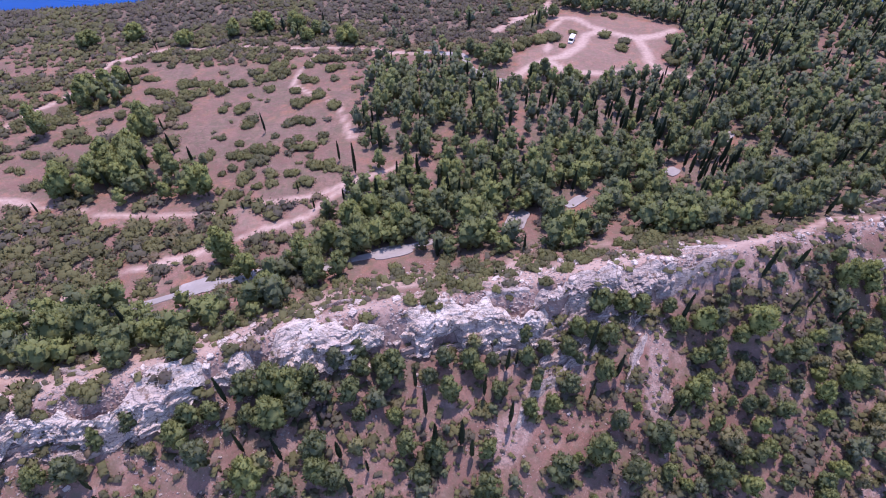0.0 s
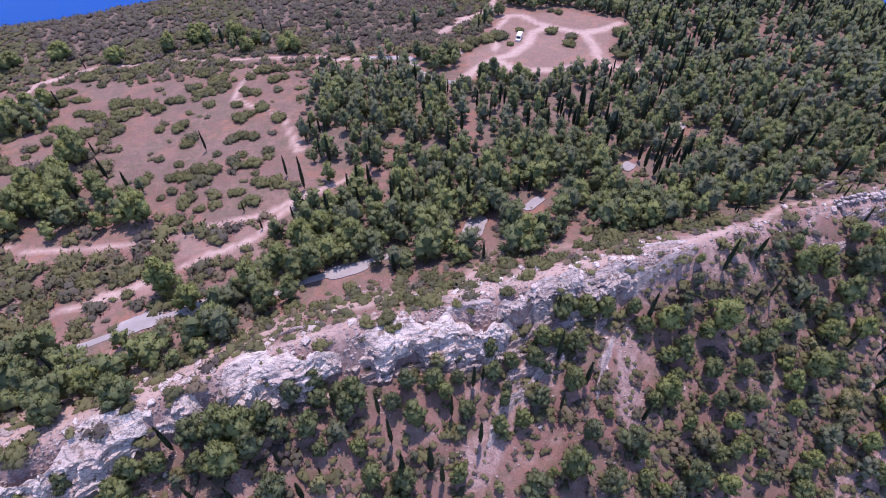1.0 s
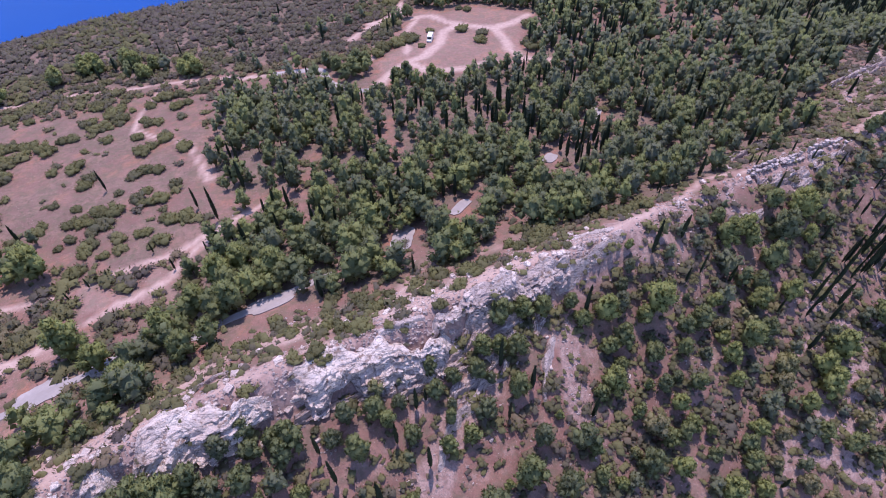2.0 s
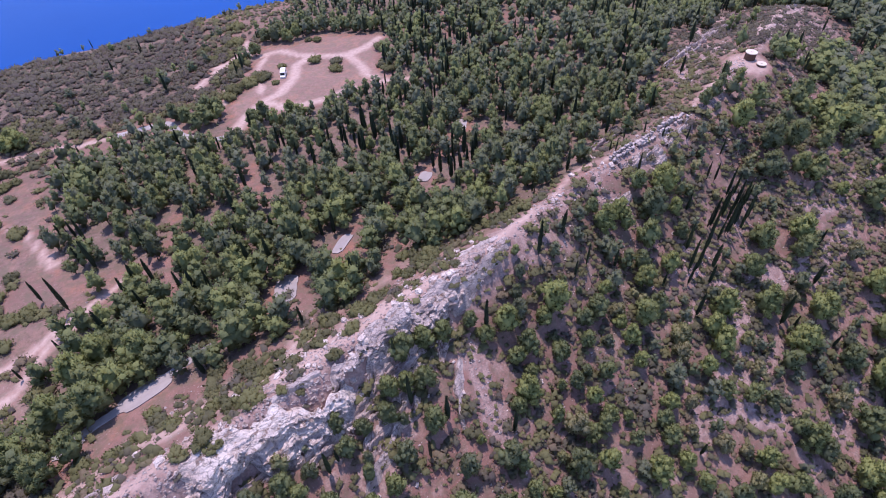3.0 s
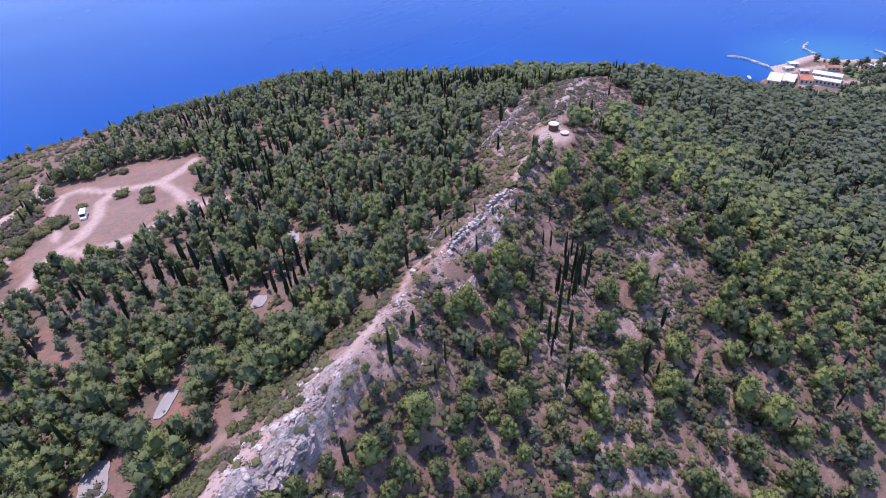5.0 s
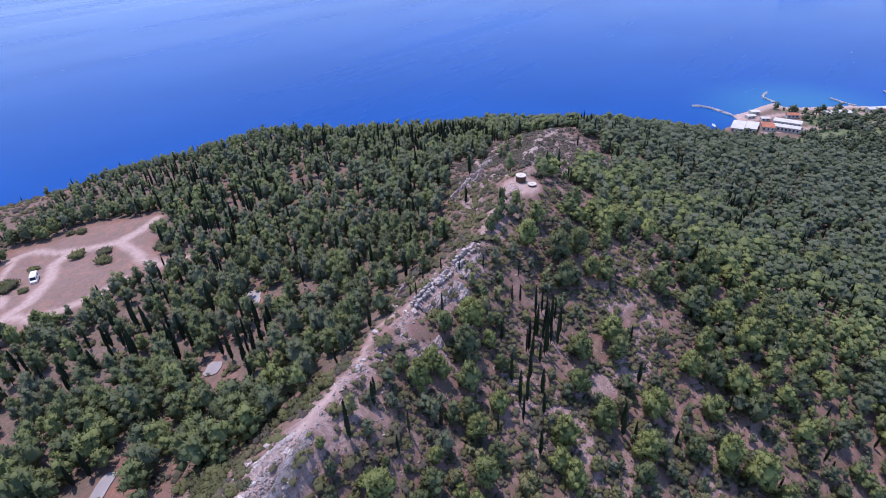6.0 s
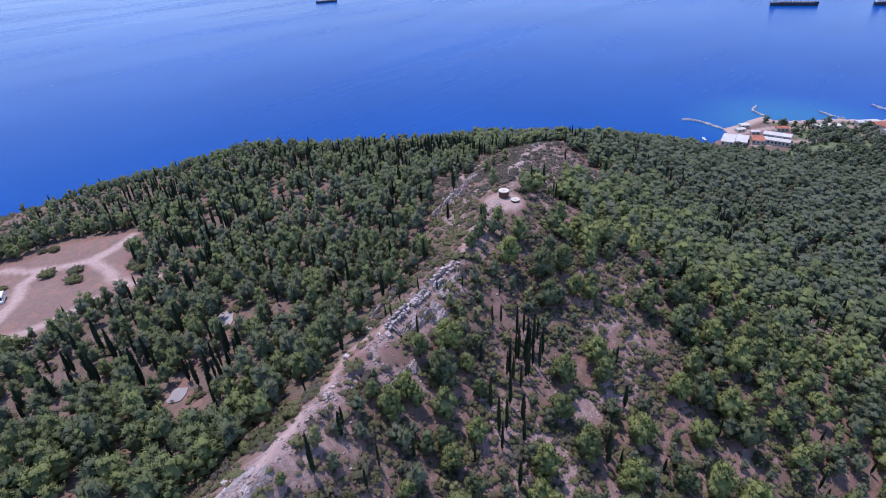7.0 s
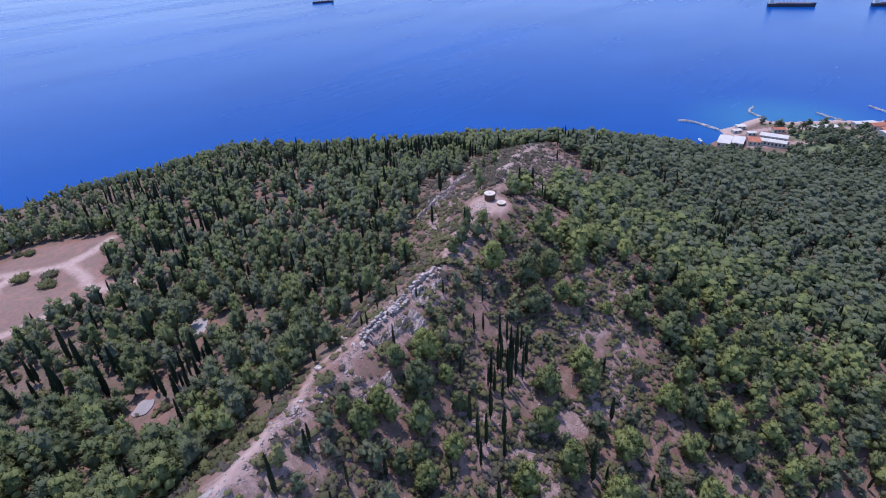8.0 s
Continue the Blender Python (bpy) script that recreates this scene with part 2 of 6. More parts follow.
def height(x, y):
    """Height of the ground, in metres over the sea."""
    x, y = np.asarray(x, float), np.asarray(y, float)
    cy, cz = smooth_line(x, CX, CY), smooth_line(x, CX, CZ)
    d = y - cy
    k = np.clip(cz / 105.0, 0.05, 1.1)
    n, s = np.maximum(d, 0), np.maximum(-d, 0)
    cliff = 4.5 * ramp(x, -110, -80) * (1 - ramp(x, 52, 74))
    bank = 4.0 * ramp(x, 40, 66) * (1 - ramp(x, 125, 165)) * ramp(s, 3, 24)
    z = cz - k * (10.5 * (1 - np.exp(-((n / 17.0) ** 1.3))) + 0.088 * n)
    z = z - k * (cliff * ramp(s, 1.0, 6.5) + bank + (0.42 - 0.15 * ramp(x, 140, 220)) * np.minimum(s, 110) + 0.22 * np.maximum(s - 110, 0))
    e = y - smooth_line(x, EX, EY, 25.0)
    z = z - 9.0 * np.log1p(np.exp(np.clip(e / 9.0, -30, 30))) * 0.8
    z = z + 4.5 * np.exp(-((x - 192) / 26.0) ** 2 - ((y - 272) / 20.0) ** 2)
    rough = ramp(z, 2, 20)
    z = z + rough * (2.6 * fbm(x, y, 42.0, 3, 3) + 1.1 * fbm(x, y, 9.0, 3, 8))
    terrace = 1 - ramp(np.hypot(x - 166.5, y - 99.8), 5.0, 9.0)
    z = z * (1 - terrace) + (112.2 + 0.05 * (y - 99.5)) * terrace
    low = 7.6 * ramp(inside(x, y, PLAIN), -2.0, 3.0) - 6.0
    back = (38.0 + 30.0 * fbm(x, y, 300.0, 3, 91)) * (1 - ramp(x, 330, 520)) * (1 - ramp(y, -150, -60)) - 6.0 * ramp(y, -150, -60) - 6.0 * ramp(x, 330, 520)
    return np.maximum(np.maximum(z, low), back)


# ---- helpers for meshes ----
def mesh_of(name, verts, faces, mats, index=None, smooth=None, floats=None, colours=None, normals=None):
    """A mesh from arrays: faces is an n x 3 or n x 4 array."""
    me = bpy.data.meshes.new(name)
    verts, faces = np.asarray(verts, np.float32), np.asarray(faces, np.int32)
    n, k = faces.shape
    me.vertices.add(len(verts))
    me.vertices.foreach_set("co", verts.ravel())
    me.loops.add(n * k)
    me.loops.foreach_set("vertex_index", faces.ravel())
    me.polygons.add(n)
    me.polygons.foreach_set("loop_start", np.arange(0, n * k, k, dtype=np.int32))
    for m in mats:
        me.materials.append(m)
    if index is not None:
        me.polygons.foreach_set("material_index", np.asarray(index, np.int32))
    me.update(calc_edges=True)
    me.polygons.foreach_set("use_smooth", np.zeros(n, bool) if smooth is None else np.asarray(smooth, bool))
    if floats is not None:
        me.attributes.new("tint", "FLOAT", "POINT").data.foreach_set("value", np.asarray(floats, np.float32))
    if normals is not None:
        me.attributes.new("custom_normal", "FLOAT_VECTOR", "POINT").data.foreach_set("vector", np.asarray(normals, np.float32).ravel())
    if colours is not None:
        me.attributes.new("cover", "FLOAT_COLOR", "POINT").data.foreach_set("color", np.asarray(colours, np.float32).ravel())
    return me


def part(name, data, mat, parent, label=""):
    """Links a bmesh or a mesh as one object under a thing or under a part."""
    if isinstance(data, bmesh.types.BMesh):
        me = bpy.data.meshes.new(name)
        data.to_mesh(me)
        data.free()
        me.materials.append(mat)
        data = me
    ob = new(name, data)
    ob.parent = parent
    return tagged(ob, label)


def thing(name, m, label, category, group="", kind=""):
    ob = new(name)
    ob.empty_display_size = 0.5
    ob.matrix_world = m
    return tagged(ob, label, category, group, kind)


CLEARING = [(33, 212), (38, 215), (44, 222), (46, 236), (54, 250), (61, 262), (66, 257), (71, 252), (84, 255), (92, 246), (104, 234), (99, 219), (94, 215), (89, 203), (92, 190), (86, 189), (81, 193), (65, 191), (50, 190), (42, 190), (30, 190), (30, 200)]
RED_SLOPE = [(-135, 124), (-152, 158), (-140, 194), (-120, 229), (-54, 228), (-34, 210), (-30, 152), (-24, 130), (-14, 124), (-37, 119), (-61, 113), (-82, 111), (-98, 112), (-118, 118)]
TRACKS = [
    (3.4, [(26, 186), (32, 196), (37, 201), (44, 207), (51, 209), (59, 218), (65, 231), (71, 234), (77, 230), (85, 224), (95, 226), (104, 232)]),
    (2.6, [(85, 224), (86, 213), (84, 200), (86, 192), (95, 186)]),
    (2.4, [(44, 206), (48, 198), (54, 194), (60, 193), (65, 192), (75, 194)]),
    (3.0, [(56, 253), (64, 252), (69, 240), (75, 232)]),
    (1.3, [(45, 213), (47, 224), (48, 232), (52, 242), (57, 250)]),
    (1.8, [(55, 276), (50, 257), (43, 253), (34, 248)]),
    (2.0, [(26, 240), (33, 246), (42, 256), (49, 259), (55, 266)]),
    (1.5, [(-151, 157), (-148, 172), (-139, 191), (-139, 215), (-121, 230), (-96, 232), (-54, 228), (-34, 224), (-9, 218)]),
    (1.0, [(-51, 227), (-58, 204), (-58, 192), (-50, 185), (-38, 175), (-30, 151)]),
    (1.1, [(-130, 119), (-118, 116), (-98, 112), (-82, 111), (-61, 112), (-49, 115), (-37, 118), (-24, 126), (-11, 135)]),
    (1.2, [(-102, 74), (-94, 77), (-84, 88), (-66, 94), (-58, 99), (-50, 103), (-38, 108), (-33, 117), (-24, 125)]),
    (0.6, [(30, 213), (42, 249), (57, 271)]),
    (0.9, [(43.2, 77.1), (55.5, 79.5), (63.9, 81.1), (71.5, 82.9), (79.0, 85.6)]),
    (0.3, [(174, 112), (186, 128), (198, 141), (216, 156), (231, 165), (255, 161), (283, 161)]),
    (0.2, [(186, 112), (210, 126), (234, 140), (262, 150), (285, 160)]),
    (2.0, [(24, 240), (30, 246), (36, 250)]),
    (1.6, [(36, 254), (44, 257)]),
    (0.5, [(81.2, 85.9), (86.7, 87.6), (92.4, 87.6), (102.2, 87.2)]),
    (0.6, [(82, 83.5), (86, 87.8), (93, 92.2), (98.6, 92.2), (101, 90.4), (104.5, 89.6)]),
    (0.5, [(199.5, 117.7), (218, 128), (237, 138), (258, 145), (276, 151), (285, 159)]),
    (0.25, [(137, 94), (150, 99), (166, 103)]),
]
PAVED = [(-100, 60), (-87, 69), (-76, 74), (-58, 82), (-40, 86), (-26, 88), (-14, 92), (2, 97), (20, 105), (40, 114), (53, 119), (69, 126), (82, 136), (92, 145), (100, 152)]
PADS = [(-59, 82, 24, 5.0, 3.0), (-13, 92, 18, 5.2, 2.6), (20, 104, 70, 5.2, 2.8), (68, 124, 35, 2.6, 1.8), (91, 143, 50, 4.6, 2.4), (-93, 64, 35, 6.0, 4.0), (-46, 85, 12, 4.6, 2.4), (-27, 87.4, 12, 3.0, 1.8), (37, 110.5, 40, 4.0, 1.6)]
SLIP_ROAD = [(-9, 218), (10, 215), (12, 201), (20, 190), (30, 188)]
SCREE = [
    [(152, 113), (166, 121), (180, 129), (196, 141)],
    [(196, 141), (214, 156), (244, 167), (276, 175)],
    [(150, 108), (170, 117), (186, 126)],
    [(115.2, 51.3), (109.0, 46.1), (103.5, 40.8), (102.6, 36.7)],
    [(112.5, 36.8), (102.6, 33.6), (94.5, 37.7), (85.8, 34.5), (81.6, 31.4)],
    [(88.9, 35.6), (97.8, 28.5), (103.9, 23.2), (101.3, 17.1)],
    [(132.2, 25.3), (124.3, 22.2), (114.9, 19.1)],
    [(143.6, 48.0), (130.2, 48.3), (109.9, 54.4), (98.5, 49.0)],
    [(182, 64), (169.9, 57.3), (151.0, 57.7), (145.7, 60.0)],
    [(157.4, 54.4), (148.4, 48.7), (135.9, 46.1)],
    [(107.6, 64.7), (105.6, 57.4), (100.7, 52.2)],
    [(45.3, 66.8), (46.4, 62.1), (45.5, 58.2), (43.6, 49.5)],
]
OPEN = [(108.3, 90.5), (101.1, 94.7), (115.4, 103.2), (136.9, 111.1), (149.9, 121.9), (168.4, 134.3), (184, 140), (180, 112), (159.3, 101.5), (133.8, 94.4)]
GLADES = [[(150, 193), (163, 189), (178, 194), (192, 200), (206, 206)], [(160, 182), (176, 188)], [(157, 123), (182, 131), (213, 147), (240, 156)], [(104, 99.5), (122, 102.5)], [(140, 99), (150, 111)], [(27, 164), (25, 143)], [(3, 152), (2, 145), (-2, 138), (-4, 128), (-4, 121)], [(49, 102), (41, 92), (37, 88)], [(-22, 137), (-11, 134), (-4, 135)], [(124, 207), (133, 219)], [(101, 130), (96, 122)], [(146, 195), (153, 201)], [(150, 206), (162, 214), (176, 216)], [(178, 232), (196, 236)], [(206, 186), (222, 196)], [(132, 232), (142, 238)], [(128, 176), (136, 184)], [(236, 216), (246, 222)]]
THIN = [[(186, 61), (158.3, 56.4), (142.6, 55.3), (127.0, 56.7)], [(157.6, 46.4), (145.3, 40.7), (132.7, 36.9)]]
YARD = [(598, 124), (626, 128), (640, 108), (643, 86), (618, 80), (606, 70), (574, 76), (556, 112), (560, 134)]
REDPATCH = [(11.9, 44.7), (13.9, 49.6), (23.9, 51.5), (32.7, 56.3), (39.5, 63.0), (43.4, 69.7), (48.3, 68.8), (47.6, 55.4), (36.7, 46.5), (21.9, 42.7)]
SCAR = [(172.3, 94.2), (182, 100), (196, 98), (200, 90), (186, 84), (174.5, 86.2)]
FALLS = [[(112.4, 87.5), (115.8, 83.8), (116.5, 80.4), (109.8, 81.8), (103.4, 82.4), (105.3, 86.3)], [(126.6, 89.7), (125.0, 85.0), (119.6, 86.7), (121.6, 89.6)], [(92.7, 81.9), (99.6, 78.7), (99.3, 75.2), (93.3, 77.4)]]
PEAK = [(178, 112), (184, 140), (212, 158), (240, 170), (278, 177), (303, 178), (303, 150), (292, 127), (278, 114), (235, 106), (200, 103)]


def summit(x, y):
    """Metres inside the open peak, with an uneven edge."""
    return inside(x, y, PEAK) + 26.0 * fbm(x, y, 11.0, 3, 77) - 1.0


def fallen(x, y):
    """How deep a place lies in the spills of stone below the ruined wall."""
    return np.maximum.reduce([inside(x, y, f) for f in FALLS])


def bare(x, y):
    """0 to 1: where nothing grows, on tracks, roads and the clearing."""
    v = ramp(inside(x, y, CLEARING), -4.5, -2.0)
    for w, line in TRACKS:
        v = np.maximum(v, 1 - ramp(along(x, y, line), w, w + 1.0))
    v = np.maximum(v, 1 - ramp(along(x, y, PAVED), 0.9, 1.4))
    for px, py, _, half, deep in PADS:
        v = np.maximum(v, 1 - ramp(np.hypot((x - px) / half, (y - py) / deep), 1.0, 1.25))
    v = np.maximum(v, 1 - ramp(along(x, y, SLIP_ROAD), 2.6, 4.0))
    return np.maximum(v, 1 - ramp(np.hypot(x - 165.5, y - 100.4), 6.2, 7.8))


def crest(x):
    return smooth_line(x, CX, CY)


def woods(x, y):
    """0 to 1: how closely the pines and cypresses stand."""
    d = y - crest(x)
    edge = np.interp(x, [-40, 0, 10, 19, 28, 38, 50, 76, 94], [18, 20.5, 19.5, 17.5, 15.5, 14, 13.5, 11, 4.5])
    n = ramp(d, edge - 1.5, edge + 2.5) * ramp(x, -34, -24)
    n = np.maximum(n, 0.85 * ramp(d, 8, 13) * (1 - ramp(d, 28, 36)) * ramp(x, -125, -105) * (1 - ramp(x, -42, -30)))
    scrubland = ramp(y, 198 - 0.10 * x, 212 - 0.10 * x) * (1 - ramp(x, 36 + np.maximum(y - 256, 0), 50 + np.maximum(y - 256, 0)))
    n = n * (1 - 0.95 * scrubland)
    for line in GLADES:
        n = n * (1 - 0.93 * (1 - ramp(along(x, y, line) + 5.0 * fbm(x, y, 7.0, 2, 37), 1.6, 4.0)))
    red = ramp(inside(x, y, RED_SLOPE), -4, 2)
    n = n * (1 - 0.985 * red)
    copse = 1 - ramp(np.hypot((x + 90) / 1.7, y - 130), 11, 15)
    copse = np.maximum(copse, 1 - ramp(np.hypot((x + 125) / 1.2, y - 178), 8, 12))
    copse = np.maximum(copse, 1 - ramp(np.hypot((x + 62) / 1.5, y - 246), 8, 16))
    n = np.maximum(n, 0.35 * copse)
    for line in SCREE:
        s_gap = 1 - 0.9 * (1 - ramp(along(x, y, line), 1.0, 2.8))
        gaps = s_gap if line is SCREE[0] else np.minimum(gaps, s_gap)
    for line in THIN:
        gaps = gaps * (1 - 0.65 * (1 - ramp(along(x, y, line), 4.0, 9.0)))
    s = gaps * ramp(-d, 5.5 - 3.0 * ramp(x, 46, 66), 10 - 4.5 * ramp(x, 46, 66)) * (0.52 - 0.10 * ramp(x, 30, 42) + 0.22 * ramp(x, 66, 84) + 0.30 * ramp(x, 95, 140))
    s = s + 0.34 * gaps * ramp(x, 52, 60) * (1 - ramp(x, 92, 102)) * ramp(-d, 3.0, 6.0) * (1 - ramp(-d, 16, 22))
    s = s * (1 - 0.20 * ramp(x, 34, 44) * (1 - ramp(x, 150, 175)) * ramp(y, 2, 12))
    s = s * np.clip(0.62 + 0.45 * ramp(fbm(x, y, 18.0, 3, 21), -0.14, 0.06) + 0.40 * ramp(x, 150, 200), 0, 1)
    v = np.where(d > 0, n, s) * (1 - 0.96 * ramp(summit(x, y), -3, 2)) * (1 - 0.86 * ramp(inside(x, y, OPEN), -3, 3)) * (1 - 0.9 * ramp(inside(x, y, SCAR), -2, 2)) * (1 - 0.92 * ramp(inside(x, y, REDPATCH), -2, 1.5)) * (1 - 0.9 * ramp(fallen(x, y), -3, 1))
    v = v * np.clip(0.70 + 0.35 * ramp(fbm(x, y, 20.0, 2, 31), -0.14, 0.03) + 0.3 * (1 - ramp(y, 125, 140)) * (d > 0) + 0.28 * ramp(x, 170, 220), 0, 1)
    v = np.maximum(v, 0.85 * (1 - ramp(np.hypot((x - 149) / 1.7, y - crest(x) + 2.5), 4.5, 7.0)))
    v = np.maximum(v, 0.95 * (1 - ramp(np.hypot((x - 250) / 1.9, y - 204), 14, 20)))
    v = v * ramp(np.hypot(x - 165.0, y - 98.6), 9.5, 11.5)
    for px, py, _, half, deep in PADS[:5] + PADS[6:]:
        room = 1.5 if px < 0 else 0.8
        v = v * (1 - 0.97 * (1 - ramp(np.hypot((x - px) / (half + 0.8 + room), (y - py + 4.5 + room) / (6.0 + room)), 0.8, 1.1)))
    e = y - smooth_line(x, EX, EY, 25.0)
    limit = np.interp(y, [10, 33, 72, 108, 150], [608, 604, 574, 543, 538])
    v = v * (1 - bare(x, y)) * (1 - ramp(e, 18, 30)) * (1 - ramp(x, limit - 18, limit)) * (1 - ramp(inside(x, y, YARD), -5, -1))
    built = along(x, y, [(566, 132), (578, 114), (592, 92), (606, 78)])
    houses = along(x, y, [(690, 32), (672, 8), (655, 5)])
    park = 0.50 * ramp(x, 535, 555) * ramp(inside(x, y, PLAIN), 14, 20) * (1 - ramp(inside(x, y, YARD), -4, 0)) * ramp(built, 9, 12) * ramp(houses, 9, 12) * ramp(fbm(x, y, 24.0, 2, 95), -0.20, -0.08)
    return np.clip(np.maximum(v, park), 0, 1)


def scrub(x, y):
    """0 to 1: how closely the low shrubs stand."""
    d = y - crest(x)
    patch = ramp(fbm(x, y, 16.0, 3, 41), -0.02, 0.12)
    v = np.where(d > 0, 0.25 + 0.35 * patch, 0.45 + 0.30 * patch)
    red = ramp(inside(x, y, RED_SLOPE), -2, 3)
    v = v * (1 - red) + red * (0.06 + 0.12 * ramp(fbm(x, y, 20.0, 3, 55), 0.0, 0.13))
    v = np.maximum(v, (0.72 + 0.28 * ramp(fbm(x, y, 24.0, 3, 58), -0.06, 0.06)) * ramp(y, 205, 222) * (1 - ramp(x, 36 + np.maximum(y - 256, 0), 50 + np.maximum(y - 256, 0))))
    v = np.maximum(v, 0.80 * ramp(d, 2, 6) * (1 - ramp(d, 17, 23)) * (0.45 + 0.55 * ramp(fbm(x, y, 9.0, 3, 57), -0.1, 0.08)))
    v = np.maximum(v, (0.35 + 0.5 * ramp(fbm(x, y, 13.0, 3, 59), -0.08, 0.08)) * ramp(d, 18, 24) * (1 - ramp(inside(x, y, RED_SLOPE), -6, 2)) * (1 - ramp(x, -30, -20)))
    v = np.where((d > -4 + 2.0 * ramp(x, 46, 66)) & (d < 2), 0.30 + 0.36 * ramp(x, 52, 66), v)
    v = np.maximum(v, 0.8 * ramp(summit(x, y), -4, 3))
    v = np.maximum(v, 0.95 * ramp(inside(x, y, OPEN), -4, 3))
    v = v * (1 - 0.75 * ramp(inside(x, y, SCAR), -3, 0))
    return np.clip(v * (1 - bare(x, y)), 0, 1)


# ---- ground and sea ----
def graded(a, b, step, out, far, grow=1.12):
    """Even steps from a to b, then growing ones as far as out and far."""
    mid = list(np.arange(a, b + step, step))
    s, low = step, []
    while (low[-1] if low else a) > out:
        s *= grow
        low.append((low[-1] if low else a) - s)
    s, high = step, []
    while (high[-1] if high else mid[-1]) < far:
        s = s * grow if (high[-1] if high else mid[-1]) > 700 else min(s * 1.05, 4.5)
        high.append((high[-1] if high else mid[-1]) + s)
    return np.array(low[::-1] + mid + high)


def build_ground():
    gx, gy = graded(-155, 262, 1.8, -4600, 4600), graded(18, 345, 1.8, -4600, 900, 1.12)
    X, Y = np.meshgrid(gx, gy)
    Z = height(X, Y)
    d = Y - crest(X)
    track = np.zeros(X.shape)
    for w, line in TRACKS:
        track = np.maximum(track, 1 - ramp(along(X, Y, line) + 1.2 * fbm(X, Y, 4.0, 2, 71) + 2.0 * fbm(X, Y, 11.0, 2, 74), w * 0.30, w * 0.85 + 0.9))
    track = np.maximum(track, 0.16 * ramp(inside(X, Y, CLEARING) + 2.0 * fbm(X, Y, 6.0, 2, 72), -1.0, 1.0))
    track = np.maximum(track, 0.75 * (1 - ramp(np.hypot(X - 165.5, Y - 100.4), 4.8, 6.8)))
    sandy = ramp(d, -1, 2) * (1 - ramp(d, 11, 17)) * ramp(X, -115, -95) * (1 - ramp(X, 42, 62))
    track = np.maximum(track, 0.78 * sandy * ramp(fbm(X, Y, 6.0, 3, 78), -0.14, 0.06))
    heath = ramp(d, 20, 27) * (1 - ramp(inside(X, Y, RED_SLOPE), -3, 2)) * (1 - ramp(X, -40, -25)) * (1 - ramp(Y, 118, 126))
    track = np.maximum(track, 0.22 * heath * ramp(fbm(X, Y, 9.0, 3, 82), 0.0, 0.10))
    shore = inside(X, Y, PLAIN)
    track = np.maximum(track, ramp(X, 580, 600) * (1 - ramp(shore, 8, 16)) * (Z > -1))
    for line in ([(637, 31), (658, 21), (690, 8)], [(600, 120), (630, 100), (660, 60), (680, 30)], [(575, 100), (600, 75), (640, 35)]):
        track = np.maximum(track, 0.8 * (1 - ramp(along(X, Y, line), 2.5, 5)))
    band = 5.0 - 2.8 * ramp(X, 70, 84)
    stone = (0.75 - 0.45 * ramp(X, 66, 84)) * np.exp(-((d + 5 * fbm(X, Y, 7.0, 2, 79)) / band) ** 2) + np.where(d < 0, 0.34, 0.05) * (1 - ramp(X, 260, 330)) + 0.14 * ramp(summit(X, Y), -4, 4)
    stone = stone + 0.7 * (1 - ramp(along(X, Y, [(12, 44), (20, 55), (27, 59), (34, 70)]), 1.0, 3.5))
    for line in SCREE:
        stone = stone + 0.6 * (1 - ramp(along(X, Y, line) + 2.5 * fbm(X, Y, 3.0, 2, 73), 0.4, 3.0))
    stone = stone + 0.5 * ramp(fallen(X, Y), -2, 2)
    stone = stone * (1 - 0.8 * ramp(inside(X, Y, CLEARING), -6, 0))
    wood = woods(X, Y)
    litter = np.clip(1.2 * wood * np.where(d > 0, 1.0, 0.3) + 0.55 * scrub(X, Y) * (1 - ramp(inside(X, Y, RED_SLOPE), -3, 2)), 0, 1)
    litter = np.maximum(litter, (0.35 + 0.40 * ramp(fbm(X, Y, 12.0, 3, 66), -0.1, 0.1)) * ramp(inside(X, Y, RED_SLOPE), -3, 2))
    litter = np.maximum(litter, 0.38 * ramp(inside(X, Y, CLEARING) + 3.0 * fbm(X, Y, 9.0, 2, 76), 0, 5))
    litter = litter * (1 - 0.85 * ramp(np.maximum(inside(X, Y, REDPATCH), inside(X, Y, SCAR)), -3, 1))
    litter = np.maximum(litter, 1.0 * ramp(Y, 222, 240) * (1 - ramp(X, 20, 36)))
    litter = np.maximum(litter, 0.8 * ramp(X, 540, 570) * ramp(shore, 6, 14)) * (1 - track)
    grass = ramp(X, 535, 555) * ramp(shore, 12, 20) * (1 - track) * (1 - ramp(inside(X, Y, YARD), -4, 0))
    cover = np.stack([track, np.clip(stone, 0, 1), litter, grass], -1).reshape(-1, 4)
    ny, nx = X.shape
    i = (np.arange(ny - 1)[:, None] * nx + np.arange(nx - 1)[None]).ravel()
    quads = np.stack([i, i + 1, i + nx + 1, i + nx], 1)
    me = mesh_of("ground", np.stack([X, Y, Z], -1).reshape(-1, 3), quads, [M_GROUND], smooth=np.ones(len(quads)), colours=cover)
    tagged(new("ground", me), "reddish dry hillside soil with pale tracks and limestone rubble", "ground", kind="structure")
    s = 4700.0
    sea = mesh_of("water", [(-s, -s, 0), (s, -s, 0), (s, s, 0), (-s, s, 0)], [(0, 1, 2, 3)], [M_SEA])
    tagged(new("water", sea), "calm deep blue sea below the wooded hill", "sea", kind="structure")


